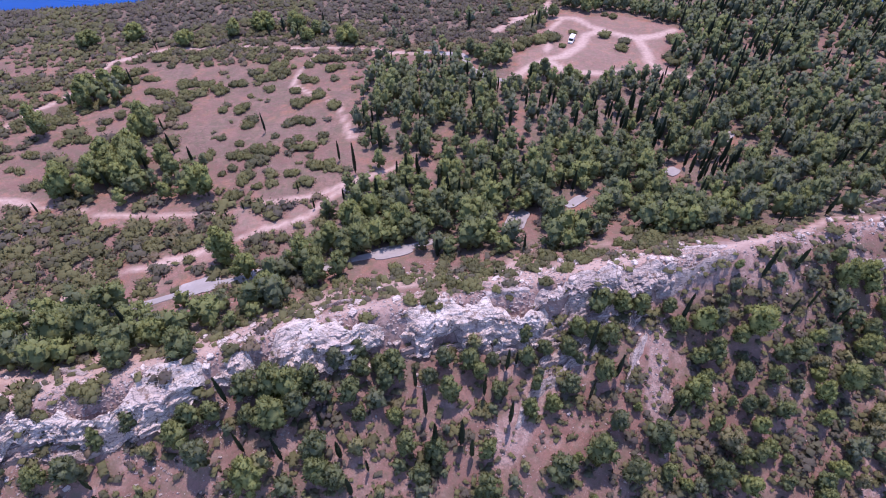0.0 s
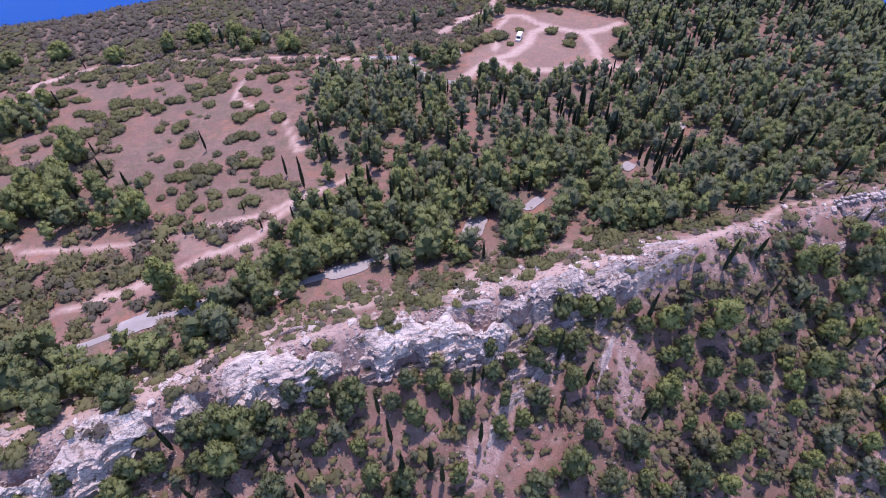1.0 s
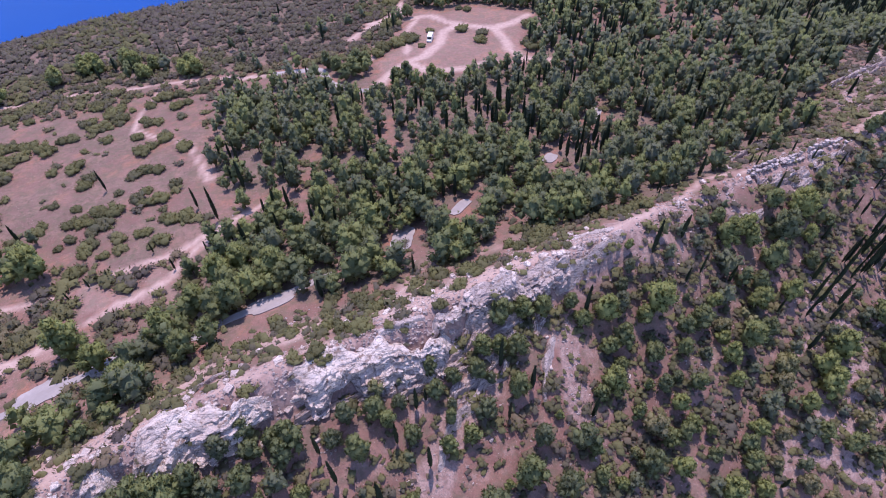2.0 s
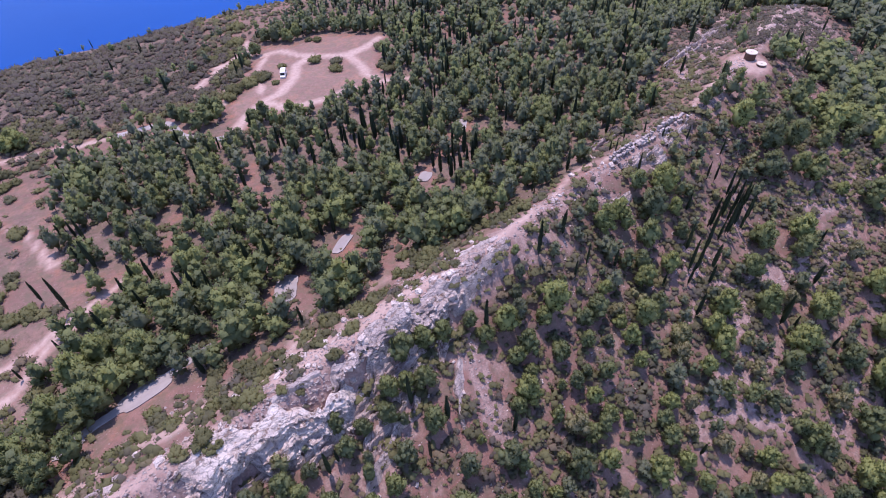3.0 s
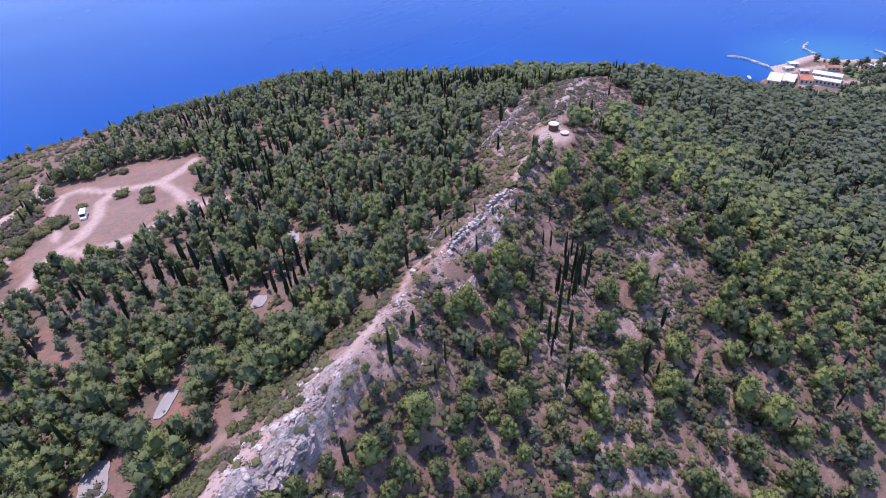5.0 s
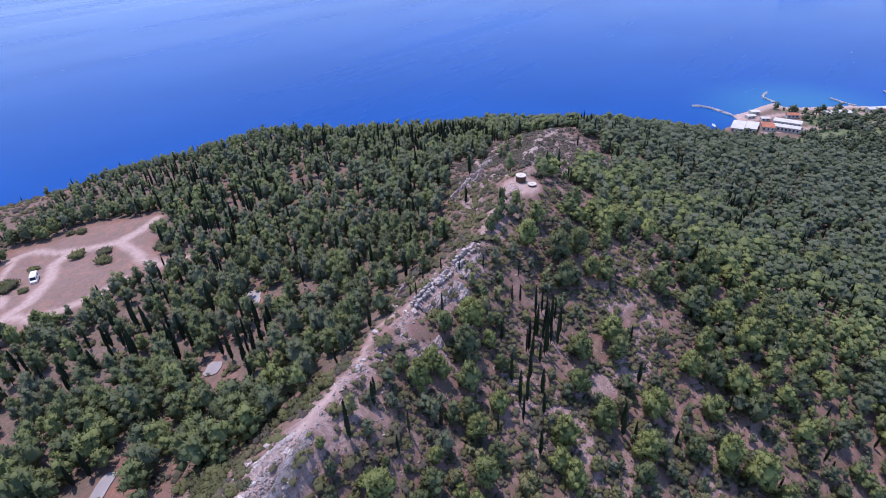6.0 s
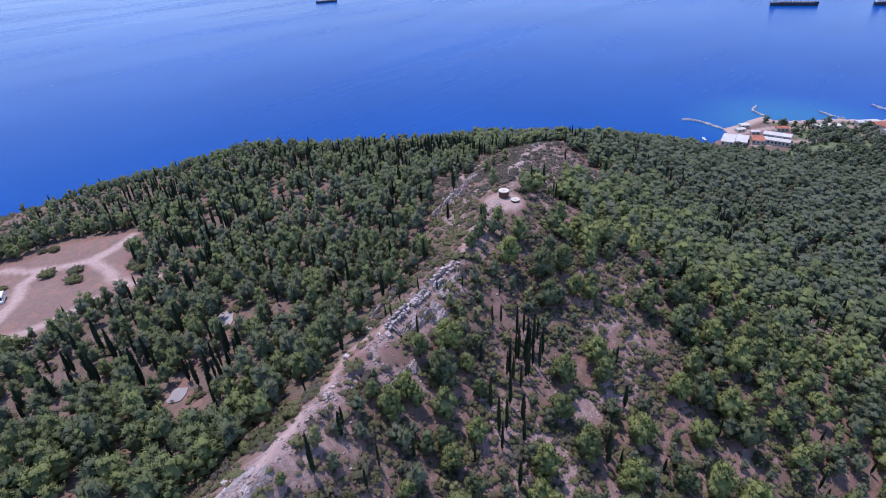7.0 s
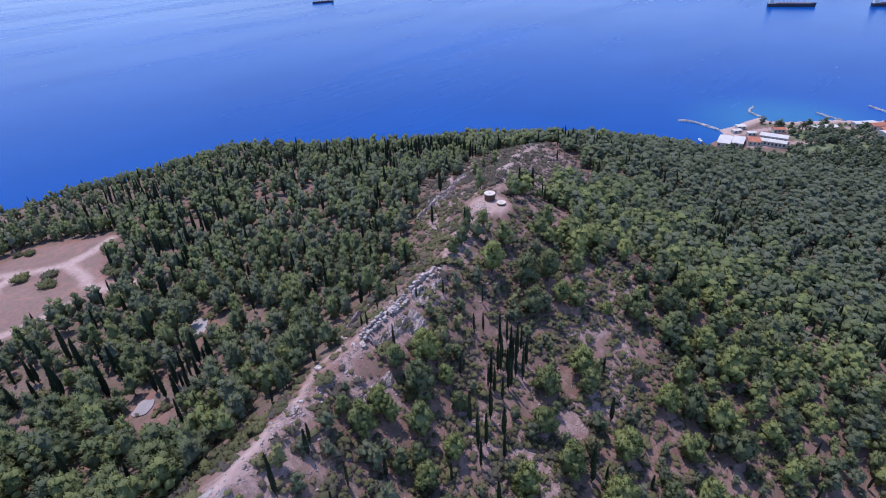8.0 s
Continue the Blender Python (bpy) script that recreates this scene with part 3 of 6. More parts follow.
def build_road(name, line, width, label):
    """A strip that follows the ground, with a thin worn edge."""
    pts = []
    for (ax, ay), (bx, by) in zip(line, line[1:]):
        n = max(2, int(math.hypot(bx - ax, by - ay) / 1.0))
        pts += [(ax + (bx - ax) * k / n, ay + (by - ay) * k / n) for k in range(n)]
    pts = np.array(pts + [line[-1]], float)
    for _ in range(6):
        pts[1:-1] = (pts[:-2] + 2 * pts[1:-1] + pts[2:]) / 4
    t = np.gradient(pts, axis=0)
    t /= np.linalg.norm(t, axis=1)[:, None]
    side = np.stack([-t[:, 1], t[:, 0]], 1)
    w = width * (1 + 0.25 * fbm(pts[:, 0], pts[:, 1], 9.0, 2, 77))
    cols = np.linspace(-1, 1, 7)
    P = pts[:, None] + side[:, None] * (cols[None, :, None] * w[:, None, None] / 2)
    Z = height(P[..., 0], P[..., 1]).max(axis=1, keepdims=True) + np.where(np.abs(cols) > 0.99, -0.5, 0.10)[None]
    n, k = P.shape[:2]
    i = (np.arange(n - 1)[:, None] * k + np.arange(k - 1)[None]).ravel()
    me = mesh_of(name, np.concatenate([P, Z[..., None]], 2).reshape(-1, 3), np.stack([i, i + k, i + k + 1, i + 1], 1), [M_PAVING])
    tagged(new(name, me), label, "road", kind="structure")


build_ground()
build_road("road", PAVED[:8], 2.4, "grey paved lane winding between the trees")
build_road("road", SLIP_ROAD, 4.2, "grey paved lane joining the dirt clearing")


def build_pad(x, y, turn, half, deep):
    """A worn paved bay beside the lane, laid on the slope."""
    n = 26
    a = np.arange(n) * 2 * math.pi / n
    rng = np.random.default_rng(int(abs(x) * 7 + y))
    r = (np.abs(np.cos(a)) ** 4 + np.abs(np.sin(a)) ** 4) ** -0.25 * rng.uniform(0.9, 1.06, n)
    c, s = math.cos(radians(turn)), math.sin(radians(turn))
    vs, fs = [], []
    for ring, drop in ((0.0, 0.14), (0.55, 0.14), (1.0, 0.12), (1.03, -0.7)):
        u, v = ring * r * np.cos(a) * half, ring * r * np.sin(a) * deep
        px, py = x + u * c - v * s, y + u * s + v * c
        vs.append(np.stack([px, py, height(px, py) + drop + 0.12], 1))
    for k in range(3):
        for q in range(n):
            w = (q + 1) % n
            fs.append((k * n + q, k * n + w, (k + 1) * n + w, (k + 1) * n + q))
    me = mesh_of("pavement", np.concatenate(vs), np.array(fs)[:, ::-1], [M_PAVING])
    tagged(new("pavement", me), "worn grey paved bay beside the lane", "pavement", kind="structure")


for pad in PADS:
    build_pad(*pad)


# ---- plants ----
def ico():
    bm = bmesh.new()
    bmesh.ops.create_icosphere(bm, subdivisions=1, radius=1.0)
    v = np.array([q.co[:] for q in bm.verts])
    f = np.array([[q.index for q in p.verts] for p in bm.faces])
    bm.free()
    return v, f


ICO_V, ICO_F = ico()


def gather(pieces):
    """Joins (verts, faces, smooth, normals) pieces into one."""
    vs, fs, sm, ns, at = [], [], [], [], 0
    for v, f, s, n in pieces:
        vs.append(v)
        fs.append(f + at)
        sm.append(np.full(len(f), s))
        ns.append(n / np.linalg.norm(n, axis=1)[:, None])
        at += len(v)
    return np.concatenate(vs), np.concatenate(fs), np.concatenate(sm), np.concatenate(ns)


def crown_normal(v, middle, tall):
    """Normals of a whole crown, round a point on its axis."""
    n = v - np.array(middle)
    n[:, 2] = n[:, 2] * (1.0 / tall) + 0.12
    return n / np.maximum(np.linalg.norm(n, axis=1)[:, None], 1e-6)


OCTA_V = np.array([(1, 0, 0), (-1, 0, 0), (0, 1, 0), (0, -1, 0), (0, 0, 1), (0, 0, -1)], float)
OCTA_F = np.array([(0, 2, 4), (2, 1, 4), (1, 3, 4), (3, 0, 4), (2, 0, 5), (1, 2, 5), (3, 1, 5), (0, 3, 5)])


def lump(rng, c, r, flat=0.8, middle=None, tall=1.6, fine=True):
    form, faces = (ICO_V, ICO_F) if fine else (OCTA_V, OCTA_F)
    v = form * (1 + 0.16 * rng.standard_normal((len(form), 1)))
    w = np.array(c) + v * np.array([r, r, r * flat])
    n = v / np.linalg.norm(v, axis=1)[:, None]
    return w, faces, True, n + (0.0 if middle is None else (1.0 if fine else 1.5) * crown_normal(w, middle, tall)) + np.array([0, 0, 0.15])


def sprays(rng, mid, out, size, up=0.35, loose=0.14):
    """Slim leaf sprays that stand out of a crown at the places mid, along out."""
    n = len(mid)
    way = out + np.array([0, 0, up]) + 0.5 * rng.standard_normal((n, 3))
    way /= np.linalg.norm(way, axis=1)[:, None]
    side = np.cross(way, rng.standard_normal((n, 3)))
    side /= np.linalg.norm(side, axis=1)[:, None]
    s = size * rng.uniform(0.6, 1.4, (n, 1))
    v = np.stack([mid - side * s * 0.34 - way * s * 0.35, mid + side * s * 0.34 - way * s * 0.35, mid + way * s * 0.85], 1).reshape(-1, 3)
    nrm = out + np.array([0, 0, 0.15]) + loose * rng.standard_normal((n, 3))
    return v, np.arange(3 * n).reshape(-1, 3), True, np.repeat(nrm, 3, axis=0)


def tufts(rng, c, r, n, size, flat=0.8, middle=None, tall=1.6):
    """Sprays all round one clump."""
    d = rng.standard_normal((n, 3))
    d[:, 2] = np.abs(d[:, 2]) * 0.95 - 0.35
    d /= np.linalg.norm(d, axis=1)[:, None]
    mid = np.array(c) + d * np.array([r, r, r * flat]) * rng.uniform(0.80, 1.08, (n, 1))
    out = d if middle is None else d + 1.2 * crown_normal(mid, middle, tall)
    return sprays(rng, mid, out / np.linalg.norm(out, axis=1)[:, None], size)


def tube(path, radii, sides=6):
    path, vs = np.array(path, float), []
    for p, r in zip(path, radii):
        a = np.arange(sides) * 2 * math.pi / sides
        vs.append(p + np.stack([np.cos(a) * r, np.sin(a) * r, 0 * a], 1))
    f = []
    for i in range(len(path) - 1):
        for j in range(sides):
            k = (j + 1) % sides
            a, b, c, d = i * sides + j, i * sides + k, (i + 1) * sides + k, (i + 1) * sides + j
            f += [(a, b, c), (a, c, d)]
    vs = np.concatenate(vs)
    return vs, np.array(f), True, vs - np.repeat(path, sides, axis=0) + np.array([1e-4, 0, 0])


def pine(seed, detail):
    """Trunk with limbs and an uneven crown of needle clumps, about 7 m high."""
    rng = np.random.default_rng(seed)
    h, w = rng.uniform(5.6, 8.0), rng.uniform(1.8, 2.5)
    lean = rng.uniform(-0.5, 0.5, 2)
    top = np.array([lean[0], lean[1], h * 0.85])
    low = rng.uniform(0.7, 1.5)
    power = rng.uniform(0.60, 0.90)
    if detail < 3:
        trunk = [tube([(0, 0, -0.6), top * 0.7], [0.19, 0.08], 3)]
    else:
        trunk = [tube([(0, 0, -0.6), (lean[0] * 0.2, lean[1] * 0.2, 1.2), (lean[0] * 0.6, lean[1] * 0.6, 2.8), top], [0.20, 0.16, 0.12, 0.04], 6)]
    clumps, middle, tall, count = [], (lean[0] * 0.4, lean[1] * 0.4, low + 0.34 * (h - low)), (h - low) / (2 * w), (4, 7, 12, 32)[detail]
    for k in range(count):
        a = k * 2.4 + rng.uniform(-0.7, 0.7)
        u = (k + 0.5) / count
        rad = w * math.sin(math.pi * (0.08 + 0.92 * u) ** power) ** 0.7 * rng.uniform(0.35, 0.92)
        c = (lean[0] * u + rad * math.cos(a), lean[1] * u + rad * math.sin(a), low + 0.3 + u * (h - low - 0.7))
        r = rng.uniform(0.62, 1.05) * (1.72, 1.42, 1.20, 0.92)[detail] * (1.05 - 0.35 * u)
        flat = rng.uniform(0.85, 1.3)
        clumps += [lump(rng, c, r * (0.94, 0.90, 0.84, 0.80)[detail], flat, middle, tall, detail > 2), tufts(rng, c, r, (9, 10, 22, 42)[detail], (0.52, 0.50, 0.42, 0.34)[detail], flat, middle, tall)]
        if detail == 3 and k % 4 == 0:
            trunk.append(tube([(lean[0] * 0.4, lean[1] * 0.4, 1.0 + u * 2.2), c], [0.08, 0.03], 4))
    clumps.append(lump(rng, (lean[0] * 0.4, lean[1] * 0.4, low + 0.42 * (h - low)), w * 0.72, 0.40 * (h - low) / (w * 0.72), middle, tall, detail > 2))
    return gather(trunk), gather(clumps)


def cypress(seed, detail):
    """A slim dark spire about 9 m high."""
    rng = np.random.default_rng(seed + 500)
    h, w = rng.uniform(8.0, 10.0), rng.uniform(0.50, 0.80)
    n, sides = (5, 6, 8, 12)[detail], (4, 5, 6, 8)[detail]
    u = np.linspace(0, 1, n)
    radii = w * np.power(np.clip(np.sin(math.pi * np.power(u, 0.62)), 0, 1), 0.75) + 0.05
    v, f, s, nrm = tube([(0.12 * math.sin(3 * q), 0.12 * math.cos(4 * q), 0.5 + q * (h - 0.5)) for q in u], radii, sides)
    v = v + rng.uniform(-1, 1, v.shape) * np.array([0.14, 0.14, 0.2]) * w
    pieces = [(v, f, s, nrm)]
    for q, r in zip(u[1:-1], radii[1:-1]):
        pieces.append(tufts(rng, (0, 0, 0.5 + q * (h - 0.5)), max(r, 0.25), (3, 4, 8, 24)[detail], (0.7, 0.6, 0.5, 0.36)[detail], 1.5))
    return gather([tube([(0, 0, -0.5), (0, 0, 1.2)], [0.16, 0.13], 5)]), gather(pieces)


def shrub(seed, detail):
    """A low uneven mound of twigs and small leaves."""
    rng = np.random.default_rng(seed + 900)
    clumps = []
    for k in range((2, 2, 5, 9)[detail]):
        a, rad = k * 2.4, rng.uniform(0.2, 0.95) * (k > 0)
        r = rng.uniform(0.46, 0.80) * (1.38, 1.32, 1.05, 0.9)[detail]
        c = (rad * math.cos(a), rad * math.sin(a), 0.22 + rng.uniform(0, 0.35))
        clumps += [lump(rng, c, r * 0.82, 0.8, (0, 0, -0.3), 0.8, detail > 2), tufts(rng, c, r, (5, 8, 15, 38)[detail], (0.48, 0.33, 0.27, 0.20)[detail], 0.8, (0, 0, -0.3), 0.8)]
    return gather([tube([(0, 0, -0.4), (0.1, 0.05, 0.5)], [0.07, 0.03], 3)]), gather(clumps)


KINDS = {"pine": (pine, M_PINE, M_PINES), "cypress": (cypress, M_CYPRESS, M_CYPRESSES), "shrub": (shrub, M_SHRUB, M_SHRUBS)}
LABELS = {
    "pine": ("rounded grey-green pine tree on the stony slope", "pine tree", "pines of the hill"),
    "cypress": ("slim dark green cypress spire among the pines", "cypress tree", "cypresses of the hill"),
    "shrub": ("low olive-grey shrub on stony ground", "shrub", "shrubs of the hill"),
}
FORMS = {k: [make(s, 3) for s in range(7)] for k, (make, _, _) in KINDS.items()}
MESHES = {k: [(mesh_of("trunk", *FORMS[k][s][0][:2], [M_BARK], smooth=FORMS[k][s][0][2], normals=FORMS[k][s][0][3]), mesh_of("crown", *FORMS[k][s][1][:2], [KINDS[k][1]], smooth=FORMS[k][s][1][2], normals=FORMS[k][s][1][3])) for s in range(7)] for k in KINDS}
LOOSE = {k: [[make(s + 40 * d, d) for s in range(6)] for d in (0, 1, 2)] for k, (make, _, _) in KINDS.items()}


def plant(kind, x, y, size, wide, turn, form, tint):
    """One plant with its trunk and crown; tint runs from grey-green over green to dry."""
    label, category, group = LABELS[kind]
    if kind == "pine":
        label = "bright yellow-green young pine on the slope" if 0.68 < tint < 0.88 else "dry brownish-olive scrubby tree on stony ground" if tint > 0.88 else label
    m = pose(x, y, float(height(x, y)) - 0.05, 0, 0, turn) @ Matrix.Diagonal((size * wide, size * wide, size, 1))
    ob = thing("pine_tree" if kind == "pine" else "cypress_tree" if kind == "cypress" else kind, m, label, category, group)
    trunk, crown = MESHES[kind][form]
    part("trunk", trunk, None, ob)
    part("crown", crown, None, ob).color = (tint, tint, tint, 1.0)
    return ob


def mass(name, kind, spots, label, category):
    """The farther plants of one kind as one mass."""
    vs, fs, ix, sm, ti, ns, at = [], [], [], [], [], [], 0
    for n, (x, y, z, size, wide, turn, d, tint) in enumerate(spots):
        c, s = math.cos(turn), math.sin(turn)
        for slot, (v, f, smooth, nrm) in enumerate(LOOSE[kind][int(d)][n % 6]):
            w = size * wide
            q = np.stack([(v[:, 0] * c - v[:, 1] * s) * w + x, (v[:, 0] * s + v[:, 1] * c) * w + y, v[:, 2] * size + z], 1)
            vs.append(q)
            ns.append(np.stack([nrm[:, 0] * c - nrm[:, 1] * s, nrm[:, 0] * s + nrm[:, 1] * c, nrm[:, 2]], 1))
            fs.append(f + at)
            ix.append(np.full(len(f), slot))
            sm.append(smooth)
            ti.append(np.full(len(v), tint))
            at += len(v)
    me = mesh_of(name, np.concatenate(vs), np.concatenate(fs), [M_BARK, KINDS[kind][2]], np.concatenate(ix), np.concatenate(sm), np.concatenate(ti), None, np.concatenate(ns))
    return tagged(new(name, me), label, category, kind="stuff")

# single plants that stand out: place, and height (cypresses) or width (the rest)
CYPRESSES_BELOW_CLIFF = [(35.7, 56.3, 10.4), (29.8, 52.4, 7.3), (31.7, 68.7, 9.6), (30.8, 61.2, 10.3), (51.3, 67.0, 11.5), (12.9, 47.7, 10.2), (12.9, 57.5, 7.6), (8.0, 52.7, 10.0), (-4.0, 48.9, 11.5), (-6.0, 53.8, 9.1), (3.0, 43.9, 11.5), (5.0, 41.9, 8.2), (-2.0, 42.9, 11.5), (14.9, 58.5, 5.1), (-38, 41, 8.6), (-31, 40, 11.5), (-15.0, 39.0, 6.5), (-18.1, 35.1, 8.6), (-42, 49, 10.3), (69.6, 74.5, 11.5)]
CYPRESSES_BY_RED_SLOPE = [(-74, 69, 7.7), (-68, 67, 9.6), (-86, 64, 8.3), (-26, 128, 10.9), (-32, 136, 7.4), (-28, 115, 5.4), (-24, 114, 8.3), (-60, 155, 7.7), (-122, 195, 7.8), (-125, 228, 6.2), (-96, 158, 5.3), (-42, 120, 4.3), (-115, 113, 4.0), (-60, 109, 3.1), (-56, 112, 4.0), (6.0, 110.6, 3.6), (-36, 112, 4.6)]
CYPRESSES_ALONG_RIDGE = [(73, 191, 4.9), (86, 188, 4.7), (70.6, 110.6, 6.5), (72.6, 104.7, 8.9), (103.3, 124.9, 8.6), (117.3, 119.1, 10.4), (82.1, 93.4, 3.8), (81.0, 91.4, 3.3), (105.5, 82.5, 7.3), (117.5, 92.9, 3.8), (106.1, 91.1, 4.4), (106.4, 93.3, 3.3), (113.7, 95.8, 3.4), (79.7, 69.7, 8.0), (133.4, 79.9, 5.8), (125.1, 76.4, 6.5), (127.6, 75.6, 6.4), (125.6, 69.0, 8.0), (122.4, 67.9, 9.5), (127.6, 67.9, 9.5), (128.6, 66.9, 10.0), (121.5, 63.8, 11.5), (120.5, 63.8, 11.5), (117.2, 66.9, 7.9), (118.3, 66.9, 10.9), (107.6, 64.7, 9.2), (104.4, 60.4, 11.5), (125.9, 85.9, 4.8), (119.6, 88.6, 3.1)]
CYPRESSES_IN_GULLY = [(128.5, 71.5, 9), (130.6, 70.9, 8.5), (123.1, 67.6, 9.5), (123.9, 66.3, 9), (125.0, 64.8, 9.5), (125.6, 63.3, 10), (126.7, 66.7, 8), (111.6, 62.4, 10), (106.2, 59.7, 9), (101.8, 57.8, 8.5), (117.4, 65.4, 8), (129.3, 64.7, 8.5), (131.7, 67.6, 8), (117.3, 63.2, 7.5)]
PINES_BELOW_CLIFF = [(-38, 51, 9.5), (-30, 51, 9.4), (-33, 46, 8.2), (-22, 57, 7.1), (-17.0, 55.9, 5.9), (-19.0, 51.0, 7.0), (-12.0, 53.9, 7.1), (-49, 42, 9.6), (-45, 39, 7.8), (-66, 36, 7.7), (-72, 35, 6.5), (-36, 36, 8.9), (-24, 38, 9.3), (-8.0, 43.0, 7.1), (-5.0, 38.0, 7.1), (8.0, 35.9, 7.2), (22.0, 38.8, 10.4), (38.5, 69.6, 7.9), (42.4, 68.7, 6.6), (27.8, 64.2, 6.3), (32.7, 56.3, 7.0), (21.9, 50.6, 6.1), (34.7, 47.5, 6.3), (36.7, 38.7, 7.7)]
DARK_PINES_BELOW_CLIFF = [(-18, 59, 5.9), (-34, 51, 8.2), (-29, 48, 6.6), (-37, 46, 5.9), (-25, 41, 6.5), (-21, 37, 6.5), (0, 58, 5.4), (5, 58, 4.7), (1, 52, 6.6), (11, 53, 5.5), (26, 61, 5.7), (33, 69, 6.3), (35, 63, 5.8), (-2, 42, 5.9), (8, 42, 5.4), (-63, 41, 4.5), (17, 59, 4.8), (21, 61, 4.9), (-27, 53, 6.2), (-24, 51, 5.6), (-13, 57, 5.2), (-10, 56, 6.0), (-3, 55, 4.6), (7, 56, 5.2), (-44, 46, 5.5), (-47, 45, 6.0), (-17, 48, 4.8)]
PINES_ON_EAST_SLOPE = [(30.8, 41.6, 8.8), (-58, 44, 6.8), (-10.0, 47.9, 5.9), (9.9, 58.5, 4.8), (16.8, 63.3, 6.1), (31.7, 64.0, 6.4)]
PINES_BEHIND_CREST = [(-59, 62, 10.6), (-50, 56, 8.5), (-62, 55, 7.7), (-73, 65, 10.7), (-81, 64, 8.8), (-48, 85, 10.9), (-39, 76, 9.4), (-30, 81, 8.2), (-25, 83, 6.8), (-93, 66, 9.4), (-35, 88, 7.9), (-24, 103, 9.2), (-19.0, 106.1, 9.3), (-55, 92, 9.2), (-20, 92, 8.6), (-28, 95, 8.8), (-12.0, 101.0, 8.2)]
SHRUBS_ON_CREST = [(-3.0, 68.6, 7.0), (-0.9, 76.5, 5.7), (-6.9, 68.3, 4.7), (19.9, 78.0, 6.5), (12.8, 82.4, 5.4), (6.9, 83.7, 5.4), (30.5, 81.6, 8.1), (36.2, 83.3, 7.0), (43.0, 85.3, 8.5), (48.6, 85.0, 7.2), (63.9, 91.6, 9.5), (68.3, 88.1, 7.8), (49.6, 80.1, 5.6), (-6.0, 57.8, 4.8), (-15.9, 63.8, 2.9), (-41, 56, 4.6), (-48, 54, 4.7), (9.8, 77.9, 7.8), (4.0, 73.4, 7.5), (26.7, 75.9, 5.1), (-25, 59, 2.9)]
RED_SLOPE_SHRUBS = [(-112, 210, 6.0), (-119, 217, 6.3), (-105, 217, 6.1), (-96, 221, 5.0), (-97, 211, 3.2), (-123, 206, 8.3), (-117, 199, 6.7), (-122, 196, 8.0), (-112, 187, 6.7), (-106, 183, 8.5), (-98, 185, 7.4), (-97, 192, 11.1), (-90, 192, 6.5), (-91, 186, 5.9), (-83, 186, 8.7), (-78, 192, 7.4), (-98, 180, 4.9), (-103, 174, 8.6), (-94, 172, 9.4), (-72, 182, 3.3), (-79, 171, 3.6), (-73, 172, 7.7), (-67, 161, 8.6), (-53, 161, 6.3), (-50, 163, 6.4), (-46, 162, 5.9), (-52, 174, 7.5), (-50, 178, 5.4), (-66, 187, 4.8), (-56, 186, 4.2), (-74, 152, 3.8), (-67, 148, 2.0), (-56, 152, 4.9)]
RED_SLOPE_SHRUBS_B = [(-74, 215, 8.0), (-68, 210, 11.4), (-69, 200, 12.5), (-63, 202, 10.0), (-74, 204, 7.7), (-61, 209, 5.1), (-55, 198, 3.9), (-53, 196, 8.2), (-49, 215, 10.4), (-44, 206, 6.5), (-41, 207, 5.0), (-42, 196, 3.8), (-46, 183, 6.9), (-39, 173, 6.5), (-55, 210, 5.1), (-48, 151, 6.0), (-45, 144, 7.7), (-50, 147, 5.9), (-40, 152, 4.8), (-59, 143, 7.9), (-61, 139, 9.7), (-67, 141, 5.9), (-65, 133, 3.0), (-60, 134, 3.8), (-68, 131, 1.9), (-52, 129, 5.5), (-51, 124, 4.3), (-47, 129, 7.2), (-40, 124, 4.5), (-43, 123, 2.4), (-41, 134, 7.3), (-37, 133, 6.5), (-35, 131, 3.6)]
RED_SLOPE_SHRUBS_C = [(-60, 127, 6.6), (-60, 125, 3.6), (-55, 123, 4.3), (-62, 119, 6.4), (-122, 189, 6.3), (-117, 177, 3.5), (-118, 164, 4.8), (-115, 168, 5.3), (-118, 159, 5.2), (-97, 165, 3.7), (-75, 143, 6.1), (-76, 140, 4.8)]
HEATH_SHRUBS = [(-120, 152, 9.2), (-135, 163, 12.4), (-135, 170, 15.2), (-145, 167, 10.3), (-148, 159, 9.1), (-144, 181, 8.0), (-152, 179, 13.5), (-132, 176, 12.8), (-132, 143, 9.3), (-139, 146, 7.2), (-132, 134, 9.0), (-123, 126, 8.6), (-115, 134, 8.6), (-127, 151, 9.4), (-137, 152, 7.3), (-157, 175, 8.1), (-167, 192, 8.7), (-163, 199, 5.8), (-172, 209, 6.1), (-153, 202, 5.8), (-151, 211, 17.7), (-163, 222, 15.5), (-155, 231, 12.6), (-166, 213, 9.2), (-141, 217, 8.8), (-108, 101, 11.3), (-90, 104, 9.0), (-85, 106, 7.2), (-62, 104, 10.0), (-108, 120, 10.1), (-98, 106, 3.7), (-106, 92, 9.1), (-96, 97, 10.7)]
HEATH_SHRUBS_B = [(-86, 95, 10.4), (-76, 99, 10.2), (-69, 101, 10.1), (-80, 100, 8.6), (-85, 89, 10.1), (-89, 87, 6.8), (-98, 81, 8.5), (-99, 77, 6.7), (-81, 85, 8.1), (-74, 84, 6.3), (-71, 88, 6.4), (-55, 91, 6.2), (-65, 81, 4.5), (-56, 75, 8.6), (-43, 71, 9.4), (-36, 72, 7.9), (-71, 80, 6.2), (-91, 82, 5.0), (-65, 92, 6.4), (-100, 94, 7.1)]
